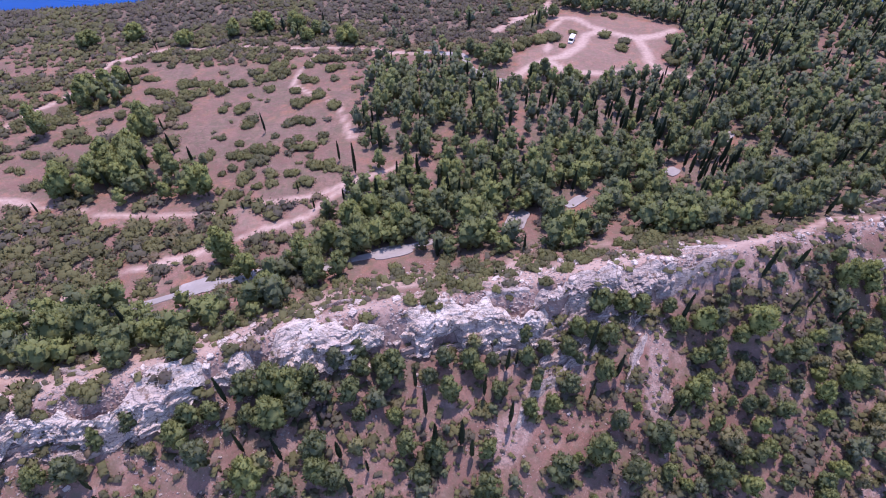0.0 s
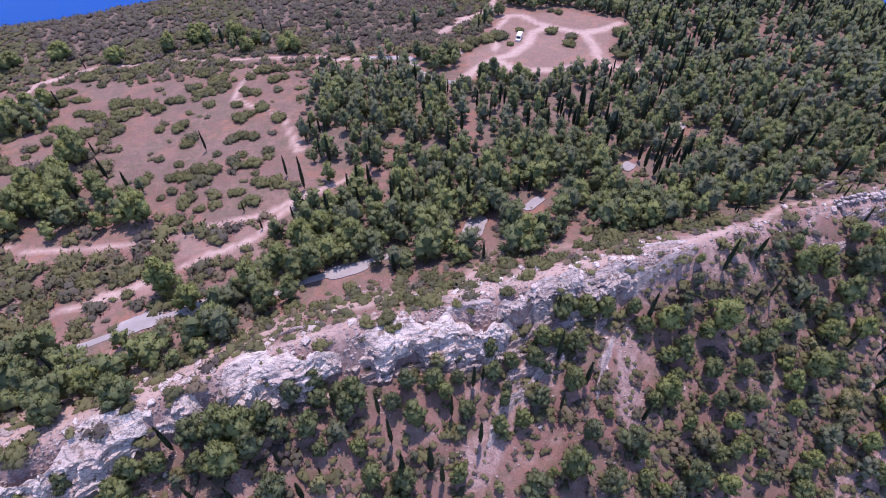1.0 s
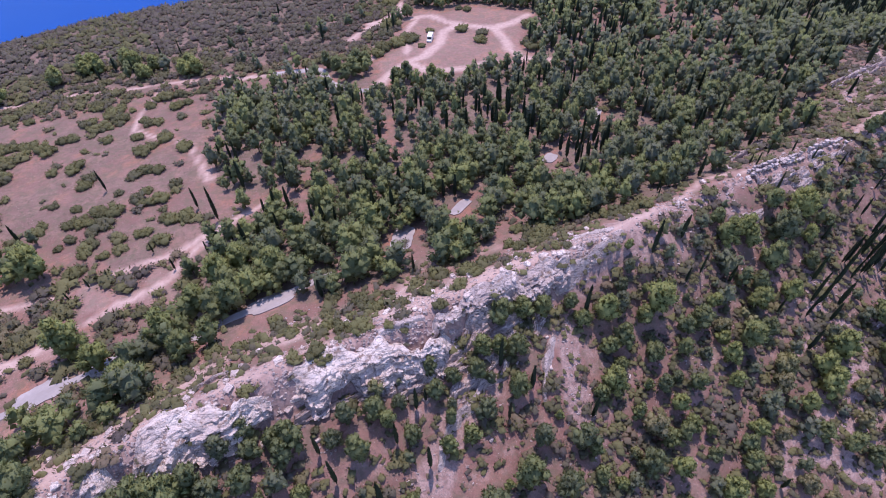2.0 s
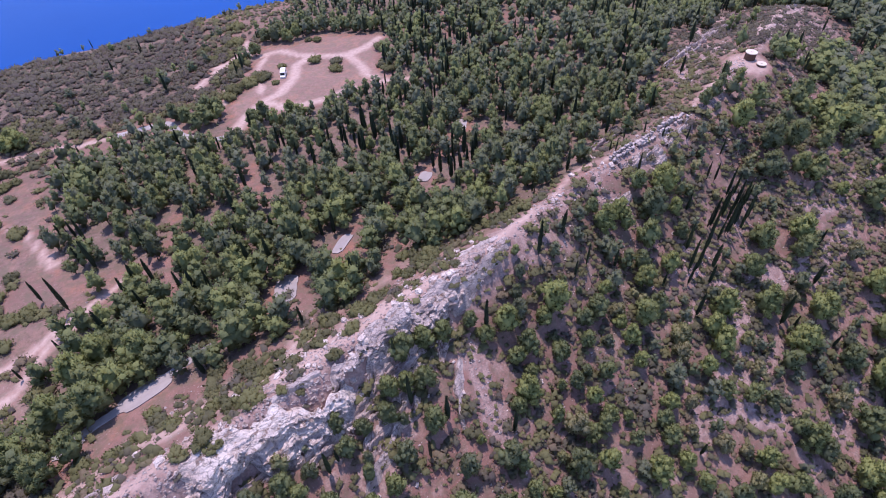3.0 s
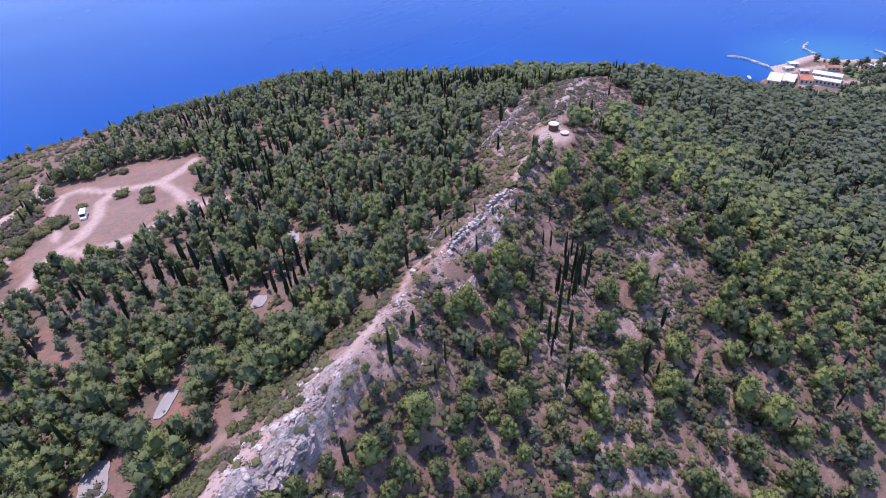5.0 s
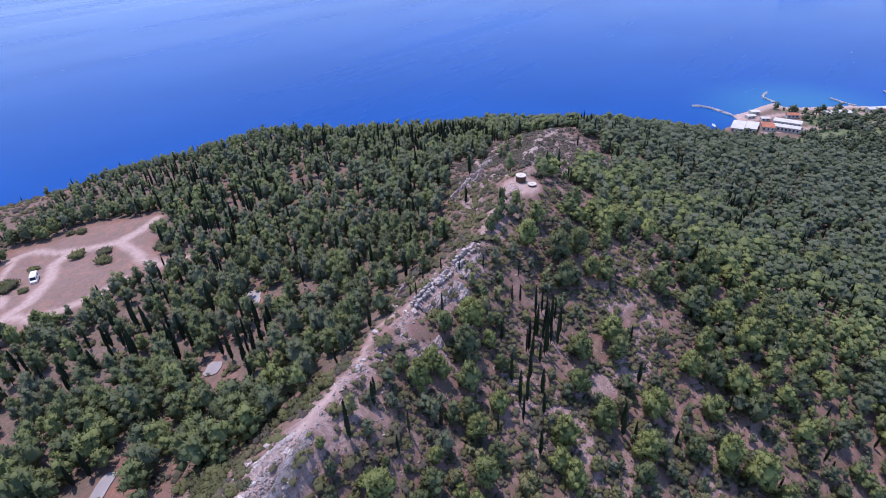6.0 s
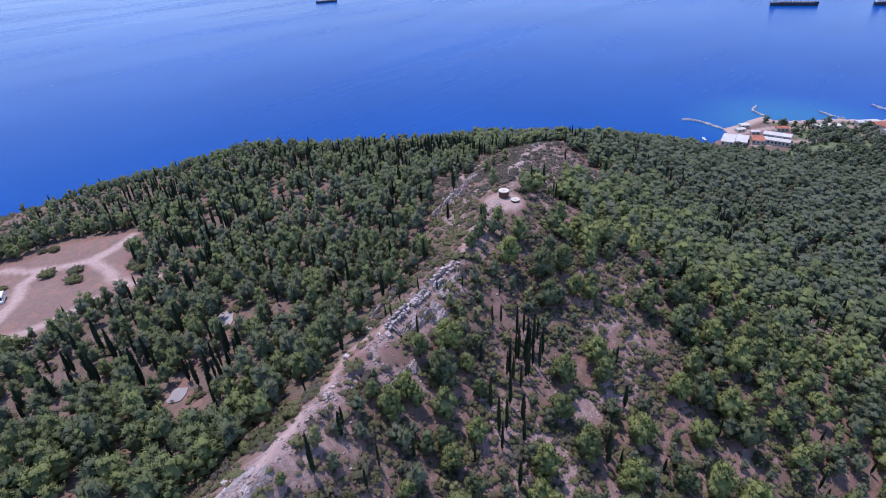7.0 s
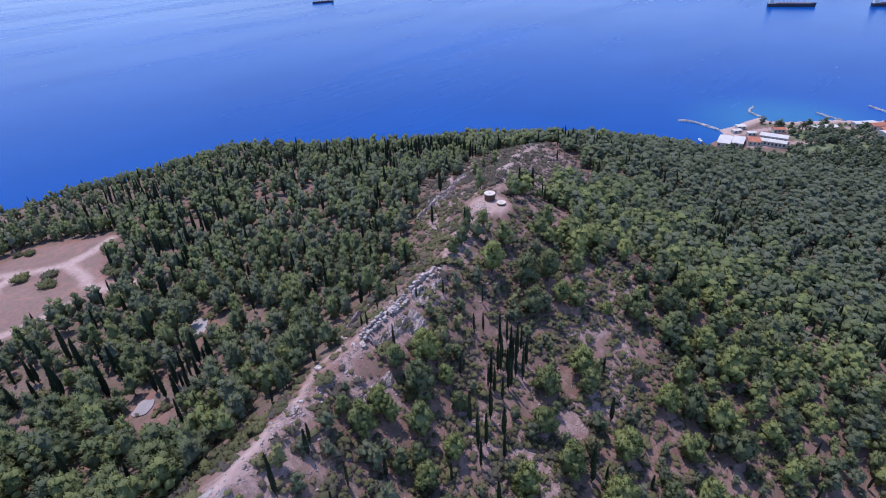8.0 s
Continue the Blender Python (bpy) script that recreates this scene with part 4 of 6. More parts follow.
SHRUBS_BY_CLIFF = [(28.7, 87.1, 4.7), (38.2, 79.4, 2.5), (39.4, 73.4, 2.4), (35.5, 70.5, 4.3), (40.4, 70.5, 5.5), (38.5, 67.8, 3.8), (32.7, 65.0, 4.3), (35.6, 65.0, 3.8), (39.5, 64.9, 3.8), (18.8, 66.1, 4.2), (33.7, 62.1, 3.2), (25.9, 64.2, 3.2), (44.2, 71.4, 3.3), (37.4, 71.4, 2.7), (13.8, 69.1, 2.0), (1.0, 87.1, 6.1), (-11.9, 84.4, 3.8), (-7.8, 78.6, 4.4), (-14.8, 80.1, 3.7), (-24, 79, 6.7)]
SHRUBS_BEHIND_CREST = [(4.9, 77.2, 5.2), (23.8, 84.1, 5.5), (47.9, 90.2, 12.0), (53.7, 91.2, 6.1), (73.0, 88.1, 6.4), (21.9, 72.0, 4.9), (10.9, 70.2, 2.4), (-18.7, 78.1, 5.3), (-10.8, 81.1, 5.4), (-28, 74, 6.5), (-35, 63, 3.7), (-47, 62, 3.8), (-67, 48, 7.5), (-75, 46, 9.1), (-47, 50, 3.6), (25.8, 70.8, 2.5)]
BRIGHT_PINES = [(66.9, 64.9, 7.9), (55.4, 66.2, 6.5), (79.0, 56.7, 4.2), (79.1, 52.7, 4.9), (78.1, 48.6, 4.7), (98.7, 47.1, 5.4), (97.6, 42.9, 6.2), (91.2, 40.8, 5.2), (116.7, 35.8, 8.3), (78.3, 39.5, 5.0), (52.9, 53.9, 6.7), (64.7, 47.5, 4.5), (60.6, 37.3, 5.5), (39.6, 50.4, 2.7), (67.9, 30.3, 6.8), (74.2, 29.3, 4.7), (91.6, 22.3, 5.7), (88.4, 18.1, 6.2), (109.7, 77.5, 8.1), (109.9, 72.3, 5.5), (93.7, 75.7, 6.2), (99.4, 62.4, 5.1), (79.7, 63.5, 4.7), (104.7, 49.2, 6.6), (137.8, 54.3, 9.1), (128.5, 39.0, 9.6), (146.3, 36.5, 7.8), (151.7, 26.2, 9.2), (143.0, 83.6, 7.9), (158.3, 58.4, 5.1), (169.4, 36.2, 11.5), (166.4, 28.1, 11.4), (131.5, 21.2, 9.7)]
BRIGHT_PINES_B = [(133.7, 14.9, 9.9), (110.9, 9.6, 9.0), (109.9, 3.3, 9.2)]
DULL_PINES = [(64.0, 64.0, 5.9), (50.3, 66.0, 4.6), (58.0, 60.9, 6.5), (63.5, 57.5, 5.4), (69.7, 56.6, 4.8), (84.4, 54.8, 7.1), (75.8, 60.6, 6.1), (71.6, 60.5, 4.8), (111.4, 33.7, 5.8), (101.2, 29.6, 5.2), (96.7, 32.6, 5.1), (92.3, 35.6, 5.0), (75.2, 37.5, 4.4), (74.2, 34.4, 6.1), (67.9, 37.4, 3.4), (49.7, 52.6, 4.5), (60.4, 52.4, 3.3), (63.6, 51.5, 4.9), (65.8, 43.5, 4.3), (68.9, 41.4, 3.4), (56.2, 48.2, 4.2), (63.7, 42.4, 4.3), (55.2, 39.1, 5.9), (42.6, 45.5, 6.3), (44.6, 43.6, 4.1), (75.4, 25.2, 5.5), (102.8, 23.2, 5.4), (80.7, 20.1, 5.7), (93.8, 16.0, 5.2), (102.7, 79.7, 5.4), (102.9, 73.7, 7.0), (94.3, 73.2, 4.9), (97.6, 69.1, 6.2)]
DULL_PINES_B = [(87.6, 78.8, 3.7), (88.5, 74.6, 6.1), (107.6, 67.7, 5.1), (90.8, 62.1, 6.0), (92.7, 65.1, 4.7), (89.9, 56.1, 4.9), (135.0, 51.3, 7.0), (127.0, 57.7, 7.0), (118.5, 53.5, 6.8), (115.5, 45.2, 7.5), (149.1, 31.4, 9.1), (154.3, 36.3, 6.8), (140.4, 28.4, 7.6), (147.9, 76.0, 9.4), (154.5, 73.7, 9.6), (153.6, 64.6, 6.7), (150.8, 67.8, 6.3), (143.1, 71.5, 7.7), (164.1, 52.3, 8.6), (175, 48, 9.1), (186, 46, 9.6), (148.1, 20.1, 10.5), (127.5, 27.5, 7.8), (119.4, 15.9, 7.7), (103.9, 20.1, 7.1), (105.2, 17.0, 5.8), (122.9, 5.3, 9.6), (134.1, 8.5, 10.0), (101.6, 9.8, 6.6), (138.5, 92.3, 4.4), (142.5, 93.2, 5.0), (146, 94.8, 4.6)]
DRY_TREES = [(89.9, 48.9, 6.5), (87.7, 45.7, 5.6), (104.7, 41.9, 3.9), (102.7, 35.7, 4.4), (82.6, 37.6, 3.5), (58.4, 45.3, 5.9), (53.0, 42.0, 3.3), (83.9, 28.4, 4.6), (88.3, 25.3, 3.7), (86.2, 20.2, 4.8), (79.4, 33.4, 3.5), (80.1, 58.7, 4.5), (123.2, 44.2, 5.4), (147.6, 44.6, 4.8), (116.1, 22.2, 6.0)]
RED_SLOPE_TREES = [(-131, 193, 14.8), (-132, 186, 10.5), (-130, 174, 10.1), (-138, 240, 12.5), (-156, 229, 12.5), (-61, 239, 11.3), (-69, 253, 12.0), (-84, 250, 15.0), (-114, 237, 12.0), (-95, 242, 11.9), (-100, 139, 12.6), (-104, 135, 12.5), (-93, 135, 12.2), (-104, 127, 10.1), (-93, 128, 11.8), (-98, 130, 10.1), (-100, 152, 9.7), (-102, 159, 9.1), (-86, 135, 7.2), (-82, 130, 7.0), (-110, 120, 12.0), (-70, 120, 10.1), (-80, 119, 5.5), (-103, 120, 7.1), (-136, 156, 9.7), (-43, 232, 13.6), (-57, 245, 8.7)]
CLEARING_PATCHES = [(50.5, 227, 8.5), (52, 218, 2.5), (59, 233, 2.2), (72, 228, 5), (79, 221, 5), (76, 214, 4.2), (44, 247, 7), (40, 236, 7), (43, 224, 5.5), (37, 222, 6), (50, 277, 6), (93, 204, 5.5), (93, 198, 5.5), (98, 219, 5), (81, 250, 3.5), (78, 253, 3), (33, 217, 6), (56, 297, 6), (35, 276, 6.3), (37, 264, 6.3)]
CLEARING_TREES = [(54, 255, 9), (66, 264, 8), (70, 260, 8.5), (75, 259, 8), (82, 262, 8), (88, 259, 8), (62, 267, 8), (78, 265, 8), (40, 191, 9), (36, 188, 8), (49, 188, 6.5), (24, 211, 10), (27, 208, 9), (22, 203, 9), (16, 208, 9), (18, 200, 8), (13, 214, 7)]


def spread():
    """Sows the plants over the hill: trees by woods(), shrubs by scrub()."""
    rng = np.random.default_rng(7)
    out = {"pine": [], "cypress": [], "shrub": []}

    def sow(cell, x0, x1, y0, y1):
        X, Y = np.meshgrid(np.arange(x0, x1, cell), np.arange(y0, y1, cell))
        X, Y = (X + rng.uniform(-0.48, 0.48, X.shape) * cell).ravel(), (Y + rng.uniform(-0.48, 0.48, Y.shape) * cell).ravel()
        return X, Y

    for cell, box, side in ((3.6, (-150, 330, 20, 345), 1), (3.1, (-100, 330, -30, 165), -1), (3.7, (330, 715, -60, 250), 0)):
        X, Y = sow(cell, *box)
        on = (Y - crest(X)) * side >= 0
        X, Y = X[on], Y[on]
        Z, p = height(X, Y), woods(X, Y)
        keep = (rng.random(len(X)) < p) & (Z > 1.2)
        short = 1 - 0.35 * ramp(Y, 235, 290)
        short = short * (1 - 0.15 * ramp(Y, 160, 172) * (1 - ramp(Y, 190, 200)) * ramp(X, 15, 25) * (1 - ramp(X, 95, 110)))
        grove = ramp(fbm(X, Y, 26.0, 2, 61), 0.0, 0.14)
        share = np.where(Y > crest(X), 0.11 + 0.42 * grove, 0.03 + 0.22 * grove)
        share = share * (1 - 0.75 * (1 - ramp(Y, 105, 125)) * (Y > crest(X)) * (1 - ramp(X, 55, 75)))
        share = share * (1 - 0.85 * ramp(Y - smooth_line(X, EX, EY, 25.0), -55, -25))
        share = share * (1 - 0.8 * ramp(X, 300, 360)) * (1 - 0.75 * ramp(Y, 165, 175) * (1 - ramp(Y, 190, 200)) * (1 - ramp(X, 95, 110)))
        share = np.maximum(share, 0.85 * (1 - ramp(np.hypot((X - 250) / 1.9, Y - 204), 14, 22)) * (Y > crest(X)))
        spire = rng.random(len(X)) < share
        for x, y, z, s, k, d0 in zip(X[keep], Y[keep], Z[keep], spire[keep], short[keep], (Y - crest(X))[keep]):
            full = 1.0 + 0.35 * float(ramp(x, 150, 230)) * (d0 < 0 or x > 300) + 0.28 * (d0 > 0 and x < 70 and y < 130)
            if s:
                out["cypress"].append((x, y, z, k * (rng.uniform(0.7, 1.12) if y > 100 else rng.uniform(0.5, 0.95)), rng.uniform(0.60, 0.95)))
            else:
                out["pine"].append((x, y, z, k * (rng.uniform(0.7, 1.25) if d0 > 0 else (0.36 + (0.55 if x < 150 else 0.85) * rng.random() ** 1.5)), full * (rng.uniform(0.9, 1.3) if d0 < 0 else rng.uniform(0.76, 1.12))))
    X, Y = sow(2.9, -260, 300, 0, 335)
    Z, p = height(X, Y), scrub(X, Y) * (1 - 0.85 * woods(X, Y))
    keep = (rng.random(len(X)) < p) & (Z > 3)
    for x, y, z in zip(X[keep], Y[keep], Z[keep]):
        big = 1.45 if y > 215 and x < 60 else 1.55 if x < -30 and 70 < y < 118 else 1.6 if x < -84 and y < 200 else 1.0
        out["shrub"].append((x, y, z, big * rng.uniform(0.45, 1.45), rng.uniform(1.0, 1.6)))
    X, Y = sow(1.9, -95, 270, 10, 160)
    d = Y - crest(X)
    thick = ramp(fbm(X, Y, 7.0, 3, 47), -0.16, 0.08)
    thick = np.maximum(thick, 0.7 * np.maximum(ramp(inside(X, Y, OPEN), -5, 0), (d > 0) * (d < 9) * (X > 90) * (X < 170)))
    low = np.where(d < 1, 0.80 - 0.3 * ramp(-d, 40, 70), 0.0) * np.where((d > -5) & (X < 50), 0.3, 1.0)
    low = np.maximum(low, 0.75 * ramp(X, 52, 66) * (d > 0.5) * (1 - ramp(d, 10, 16)))
    low = np.maximum(low, 0.95 * np.maximum(ramp(inside(X, Y, OPEN), -4, 2), 0.8 * ramp(summit(X, Y), -4, 2)))
    p = low * thick * (1 - bare(X, Y)) * (1 - 0.5 * woods(X, Y))
    keep = rng.random(len(X)) < p
    for x, y, z in zip(X[keep], Y[keep], height(X[keep], Y[keep])):
        out["shrub"].append((x, y, z, rng.uniform(0.28, 0.75), rng.uniform(0.9, 1.4)))
    X, Y = sow(1.6, -75, 200, -15, 105)
    d = Y - crest(X)
    p = 1.0 * (d < -2) * (1 - ramp(-d, 85, 105)) * (1 - 0.35 * ramp(-d, 40, 60)) * ramp(fbm(X, Y, 5.0, 3, 49), -0.20, 0.02) * (1 - bare(X, Y)) * (1 - 0.6 * ramp(fallen(X, Y), -2, 1)) * (1 - 0.75 * ramp(inside(X, Y, SCAR), -3, 0)) * (1 - 0.6 * ramp(inside(X, Y, REDPATCH), -3, 1))
    p = p * (0.30 + 0.70 * ramp(X, 26, 56)) * ramp(-d, 4, 9)
    keep = rng.random(len(X)) < p
    for x, y, z in zip(X[keep], Y[keep], height(X[keep], Y[keep])):
        out["shrub"].append((x, y, z, rng.uniform(0.4, 1.15), rng.uniform(0.9, 1.4)))
    X, Y = sow(1.8, -75, 138, 40, 105)
    d = Y - crest(X)
    slope = 0.92 * ramp(X, 50, 58) * ramp(-d, 1.2, 3.0) * (1 - ramp(-d, 10, 15)) * (1 - ramp(fallen(X, Y), -2, 0))
    p = np.maximum(slope, 0.80 * ramp(d, 2.0, 4.5) * (1 - ramp(d, 13, 19))) * ramp(fbm(X, Y, 7.0, 3, 71), -0.13, 0.03) * (1 - bare(X, Y)) * (1 - woods(X, Y))
    keep = rng.random(len(X)) < p
    for x, y, z in zip(X[keep], Y[keep], height(X[keep], Y[keep])):
        out["shrub"].append((x, y, z, rng.uniform(0.5, 1.15), rng.uniform(1.0, 1.5)))
    return out, rng


def placed(rng):
    """The plants that stand out, as rows of x, y, z, size, width, tint."""
    out = {"pine": [], "cypress": [], "shrub": []}
    for x, y, tall in CYPRESSES_BELOW_CLIFF + CYPRESSES_BY_RED_SLOPE + CYPRESSES_ALONG_RIDGE + CYPRESSES_IN_GULLY:
        thin = 0.74 if (x, y, tall) in CYPRESSES_BELOW_CLIFF + CYPRESSES_BY_RED_SLOPE else 0.62
        out["cypress"].append((x, y, float(height(x, y)), tall / 9.0, thin * rng.uniform(0.68, 0.9) * (9.0 / tall) ** 0.4, rng.random()))
    for rows, lo, hi in ((BRIGHT_PINES + BRIGHT_PINES_B, 0.72, 0.86), (DULL_PINES + DULL_PINES_B, 0.30, 0.66), (DRY_TREES, 0.92, 1.0), (DARK_PINES_BELOW_CLIFF, 0.28, 0.60), (PINES_BELOW_CLIFF + PINES_ON_EAST_SLOPE, 0.22, 0.70), (PINES_BEHIND_CREST, 0.45, 0.80), (CLEARING_TREES, 0.25, 0.62), (RED_SLOPE_TREES, 0.52, 0.84)):
        for x, y, wide in rows:
            for k in range(max(1, round((wide / 7.5) ** 2)) if rows is RED_SLOPE_TREES else 1):
                r, a = wide * 0.40 * math.sqrt(rng.random()) * (k > 0), rng.uniform(0, 6.28)
                px, py = x + r * math.cos(a), y + r * math.sin(a)
                size = min(wide, 8.5) / (7.4 if y > 180 else 6.6 if hi == 0.70 else 5.6)
                out["pine"].append((px, py, float(height(px, py)), size * rng.uniform(0.85, 1.05), 1.08 if y < 180 else 1.3, rng.uniform(lo, hi)))
    for rows, tall, share in ((CLEARING_PATCHES, 2.7, 0.36), (SHRUBS_ON_CREST + SHRUBS_BY_CLIFF + SHRUBS_BEHIND_CREST, 1.35, 0.60), (RED_SLOPE_SHRUBS + RED_SLOPE_SHRUBS_B + RED_SLOPE_SHRUBS_C, 1.75, 0.48), (HEATH_SHRUBS + HEATH_SHRUBS_B, 1.3, 0.55)):
        for x, y, wide in rows:
            for k in range(max(1, int((wide / 3.0) ** 2 * share))):
                r, a = wide * 0.42 * math.sqrt(rng.random()) * (k > 0), rng.uniform(0, 6.28)
                px, py = x + r * math.cos(a) * 1.15, y + r * math.sin(a) * 0.75
                out["shrub"].append((px, py, float(height(px, py)), tall * min(1.0, 0.40 + wide / 10.0) * rng.uniform(0.85, 1.35), rng.uniform(0.85, 1.15), rng.uniform(0.2, 0.9)))
    return out


def grow():
    out, rng = spread()
    own = placed(rng)
    trees = np.array(own["pine"] + own["cypress"])
    for kind, spots in out.items():
        spots, mine = np.array(spots), np.array(own[kind])
        gap = np.min(np.hypot(spots[:, None, 0] - trees[None, :, 0], spots[:, None, 1] - trees[None, :, 1]), axis=1)
        spots = spots[gap > (1.2 if kind == "shrub" else 2.9)]
        for x, y, z, size, wide, tint in mine[:300]:
            plant(kind, x, y, size, wide, rng.uniform(0, 360), int(rng.integers(7)), tint)
        away = np.hypot(spots[:, 0] - 45, (spots[:, 1] - 55) * 1.25)
        order = np.argsort(away)
        count = max(0, 300 - len(mine))
        for k in order[:count]:
            x, y, z, size, wide = spots[k]
            plant(kind, x, y, size, wide, rng.uniform(0, 360), int(rng.integers(7)), rng.uniform(0.2, 0.7))
        rows = []
        for q in [(*p, -1.0) for p in spots[order[count:]]] + list(mine[300:]):
            away = math.hypot(q[0] - 30, q[1] - 20)
            detail = 2 if away < 165 and q[3] > 0.6 and kind != "shrub" else 2 if kind == "shrub" and q[3] > 1.1 and away < 260 else 1 if away < 300 or q[0] > 560 else 0
            tint = rng.random() * (1.0 if q[1] < crest(q[0]) or kind == "shrub" else 0.62)
            if kind == "shrub" and ((q[1] > 228 and q[0] < 40) or q[0] > 175):
                grey = q[0] > 175 or fbm(np.array(q[0]), np.array(q[1]), 45.0, 2, 64) > -0.06
                tint = 0.01 + 0.10 * tint if grey else 0.7 * tint
            if kind == "pine" and q[1] > crest(q[0]) and q[1] < 135 and q[0] < 75:
                tint = 0.24 + 0.80 * tint
            far = float(ramp(q[0], 170, 360))
            if kind == "pine" and q[1] < crest(q[0]) and q[0] < 150:
                tint = 0.02 + 0.45 * tint if tint < 0.8 else 0.93
            elif kind == "pine" and q[1] < crest(q[0]):
                tint = (1 - far) * (0.15 + 0.72 * tint) + far * (0.03 + 0.30 * tint * tint)
            rows.append((*q[:5], rng.uniform(0, 6.28), detail, q[5] if q[5] >= 0 else tint))
        name = {"pine": "pine_woods", "cypress": "cypress_woods", "shrub": "scrub"}[kind]
        label = {"pine": "grey-green pine woods covering the hill", "cypress": "dark cypress spires scattered through the woods", "shrub": "low olive and brown scrub on dry soil"}[kind]
        mass(name, kind, rows, label, "woods" if kind != "shrub" else "scrub")


grow()


# ---- limestone along the crest ----
def stone_form(rng, round_off=0.16, dent=0.13):
    """A broken block of stone: a squashed, dented cube."""
    bm = bmesh.new()
    bmesh.ops.create_cube(bm, size=1.0)
    bmesh.ops.bevel(bm, geom=bm.edges[:], offset=round_off, segments=1, affect="EDGES")
    for v in bm.verts:
        v.co += Vector(rng.uniform(-dent, dent, 3))
    bmesh.ops.triangulate(bm, faces=bm.faces[:])
    v, f = np.array([q.co[:] for q in bm.verts]), np.array([[q.index for q in p.verts] for p in bm.faces])
    bm.free()
    return v, f


STONE_RNG = np.random.default_rng(5)
STONES = [stone_form(STONE_RNG) for _ in range(6)]
STONE_MESHES = [mesh_of("boulder", v, f, [M_ROCK]) for v, f in STONES]


def outcrop(brow, wide, seed, label, blocks, bulge=0.6, stone=M_ROCK):
    """A ledge of fractured limestone: a worn top that slopes down to the brow and an undercut, bedded face below it."""
    bx, by, bz = zip(*brow)
    step = 0.27
    xs = np.arange(bx[0], bx[-1] + step, step)
    n_top, n_face = int(wide * 1.2 / step), 40
    u = np.concatenate([np.linspace(0, 1, n_top), 1 + np.linspace(0, 1, n_face + 1)[1:]])
    X, U = np.meshgrid(xs, u, indexing="ij")
    nick = 2.2 * fbm(X, 0 * X, 3.0, 2, seed + 1)
    ends = ramp(X + nick, bx[0], bx[0] + 4.5) * (1 - ramp(X + nick, bx[-1] - 4.5, bx[-1]))
    rough = fbm(X, 0 * X, 3.2, 3, seed + 2)
    line = smooth_line(X, bx, by, 1.5) + 2.6 * fbm(X, 0 * X, 9.0, 2, seed) + 1.8 * rough
    lipz = smooth_line(X, bx, bz, 1.5) + 2.0 * fbm(X, 0 * X + seed, 5.0, 3, seed + 4)
    floor_z = height(X, line)
    lipz = floor_z - 1.0 + (lipz - floor_z + 1.0) * ends
    north = line + wide * (0.8 + 2.2 * fbm(X, 0 * X, 6.0, 3, seed + 6)) * (0.35 + 0.65 * ends)
    top, face = np.clip(U, 0, 1), np.clip(U - 1, 0, 1)
    low = height(X, north) - 0.5
    foot = np.maximum(lipz - floor_z, 0) + 2.0
    Y = north + (line - north) * top
    # the face comes down in broken beds: upright risers and narrow treads
    depth = foot * face
    bed = (depth + 0.35 * X * 0.3 + 1.5 * fbm(X, depth, 3.0, 3, seed + 12)) / 0.95
    tread = np.floor(bed) + ramp(bed - np.floor(bed), 0.72, 0.98)
    cell = np.floor((X + 1.6 * fbm(X, depth, 2.2, 2, seed + 14)) / 1.7)
    jut = lattice(cell, np.floor(bed), seed + 15) - 0.5
    Y = Y - (U > 1) * (0.42 * (tread - np.floor(bed[:, n_top - 1:n_top])) + 1.1 * jut * ramp(face, 0.0, 0.12)) * (0.3 + 0.7 * ends)
    Z = low + (lipz - low) * top ** 0.85 + bulge * np.sin(math.pi * top) * ends
    Z = np.maximum(Z, height(X, Y) - 0.5 + (0.95 + 1.6 * fbm(X, Y, 5.0, 3, seed + 16)) * ramp(ends, 0.2, 0.7) * ramp(top, 0.0, 0.25))
    Z = np.where(U > 1, Z[:, n_top - 1:n_top] - foot * face, Z)
    # beds and joints: blocks set in and out along two slanting directions
    for size, amount, k in ((5.0, 0.9, 1), (2.2, 0.55, 2), (1.0, 0.34, 3)):
        a = (X * 0.82 + Y * 0.50 + 2.2 * fbm(X, Y, 4.0, 3, seed + 9 * k)) / (size * 1.7)
        b = (Z * 1.3 + (Y * 0.80 - X * 0.40) * 0.7 + 1.6 * fbm(Y, X, 5.0, 2, seed + 7 * k)) / (size * 0.42)
        block = lattice(np.floor(a), np.floor(b), seed + k) - 0.5
        Y = Y - amount * block * np.where(U > 0.9, 1.0, 0.15)
        Z = Z + amount * block * np.where(U > 1.0, 0.20, 0.42) * ramp(top, 0.05, 0.4)
    ridged = 1 - np.abs(fbm(X * 0.7 + Z * 0.6, Y + Z * 0.9, 3.4, 4, seed + 33)) * 4
    Y = Y - 0.6 * ridged * ramp(U, 0.85, 1.1)
    Z = Z + (0.6 * fbm(X, Y, 2.0, 4, seed + 30) + 0.35 * ridged) * ramp(top, 0.05, 0.4)
    n, k = X.shape
    i = (np.arange(n - 1)[:, None] * k + np.arange(k - 1)[None]).ravel()
    q = np.stack([i, i + k, i + k + 1, i + 1], 1)
    tri = np.concatenate([q[:, [0, 2, 1]], q[:, [0, 3, 2]]])
    at = (float(X[n // 2, n_top]), float(Y[n // 2, n_top]), float(Z[n // 2, n_top]))
    root = thing("limestone_outcrop", Matrix.Translation(at), label, "rock outcrop", "outcrops of the crest")
    me = mesh_of("ledge", np.stack([X - at[0], Y - at[1], Z - at[2]], -1).reshape(-1, 3), tri, [stone])
    part("ledge", me, None, root)
    rng = np.random.default_rng(seed)
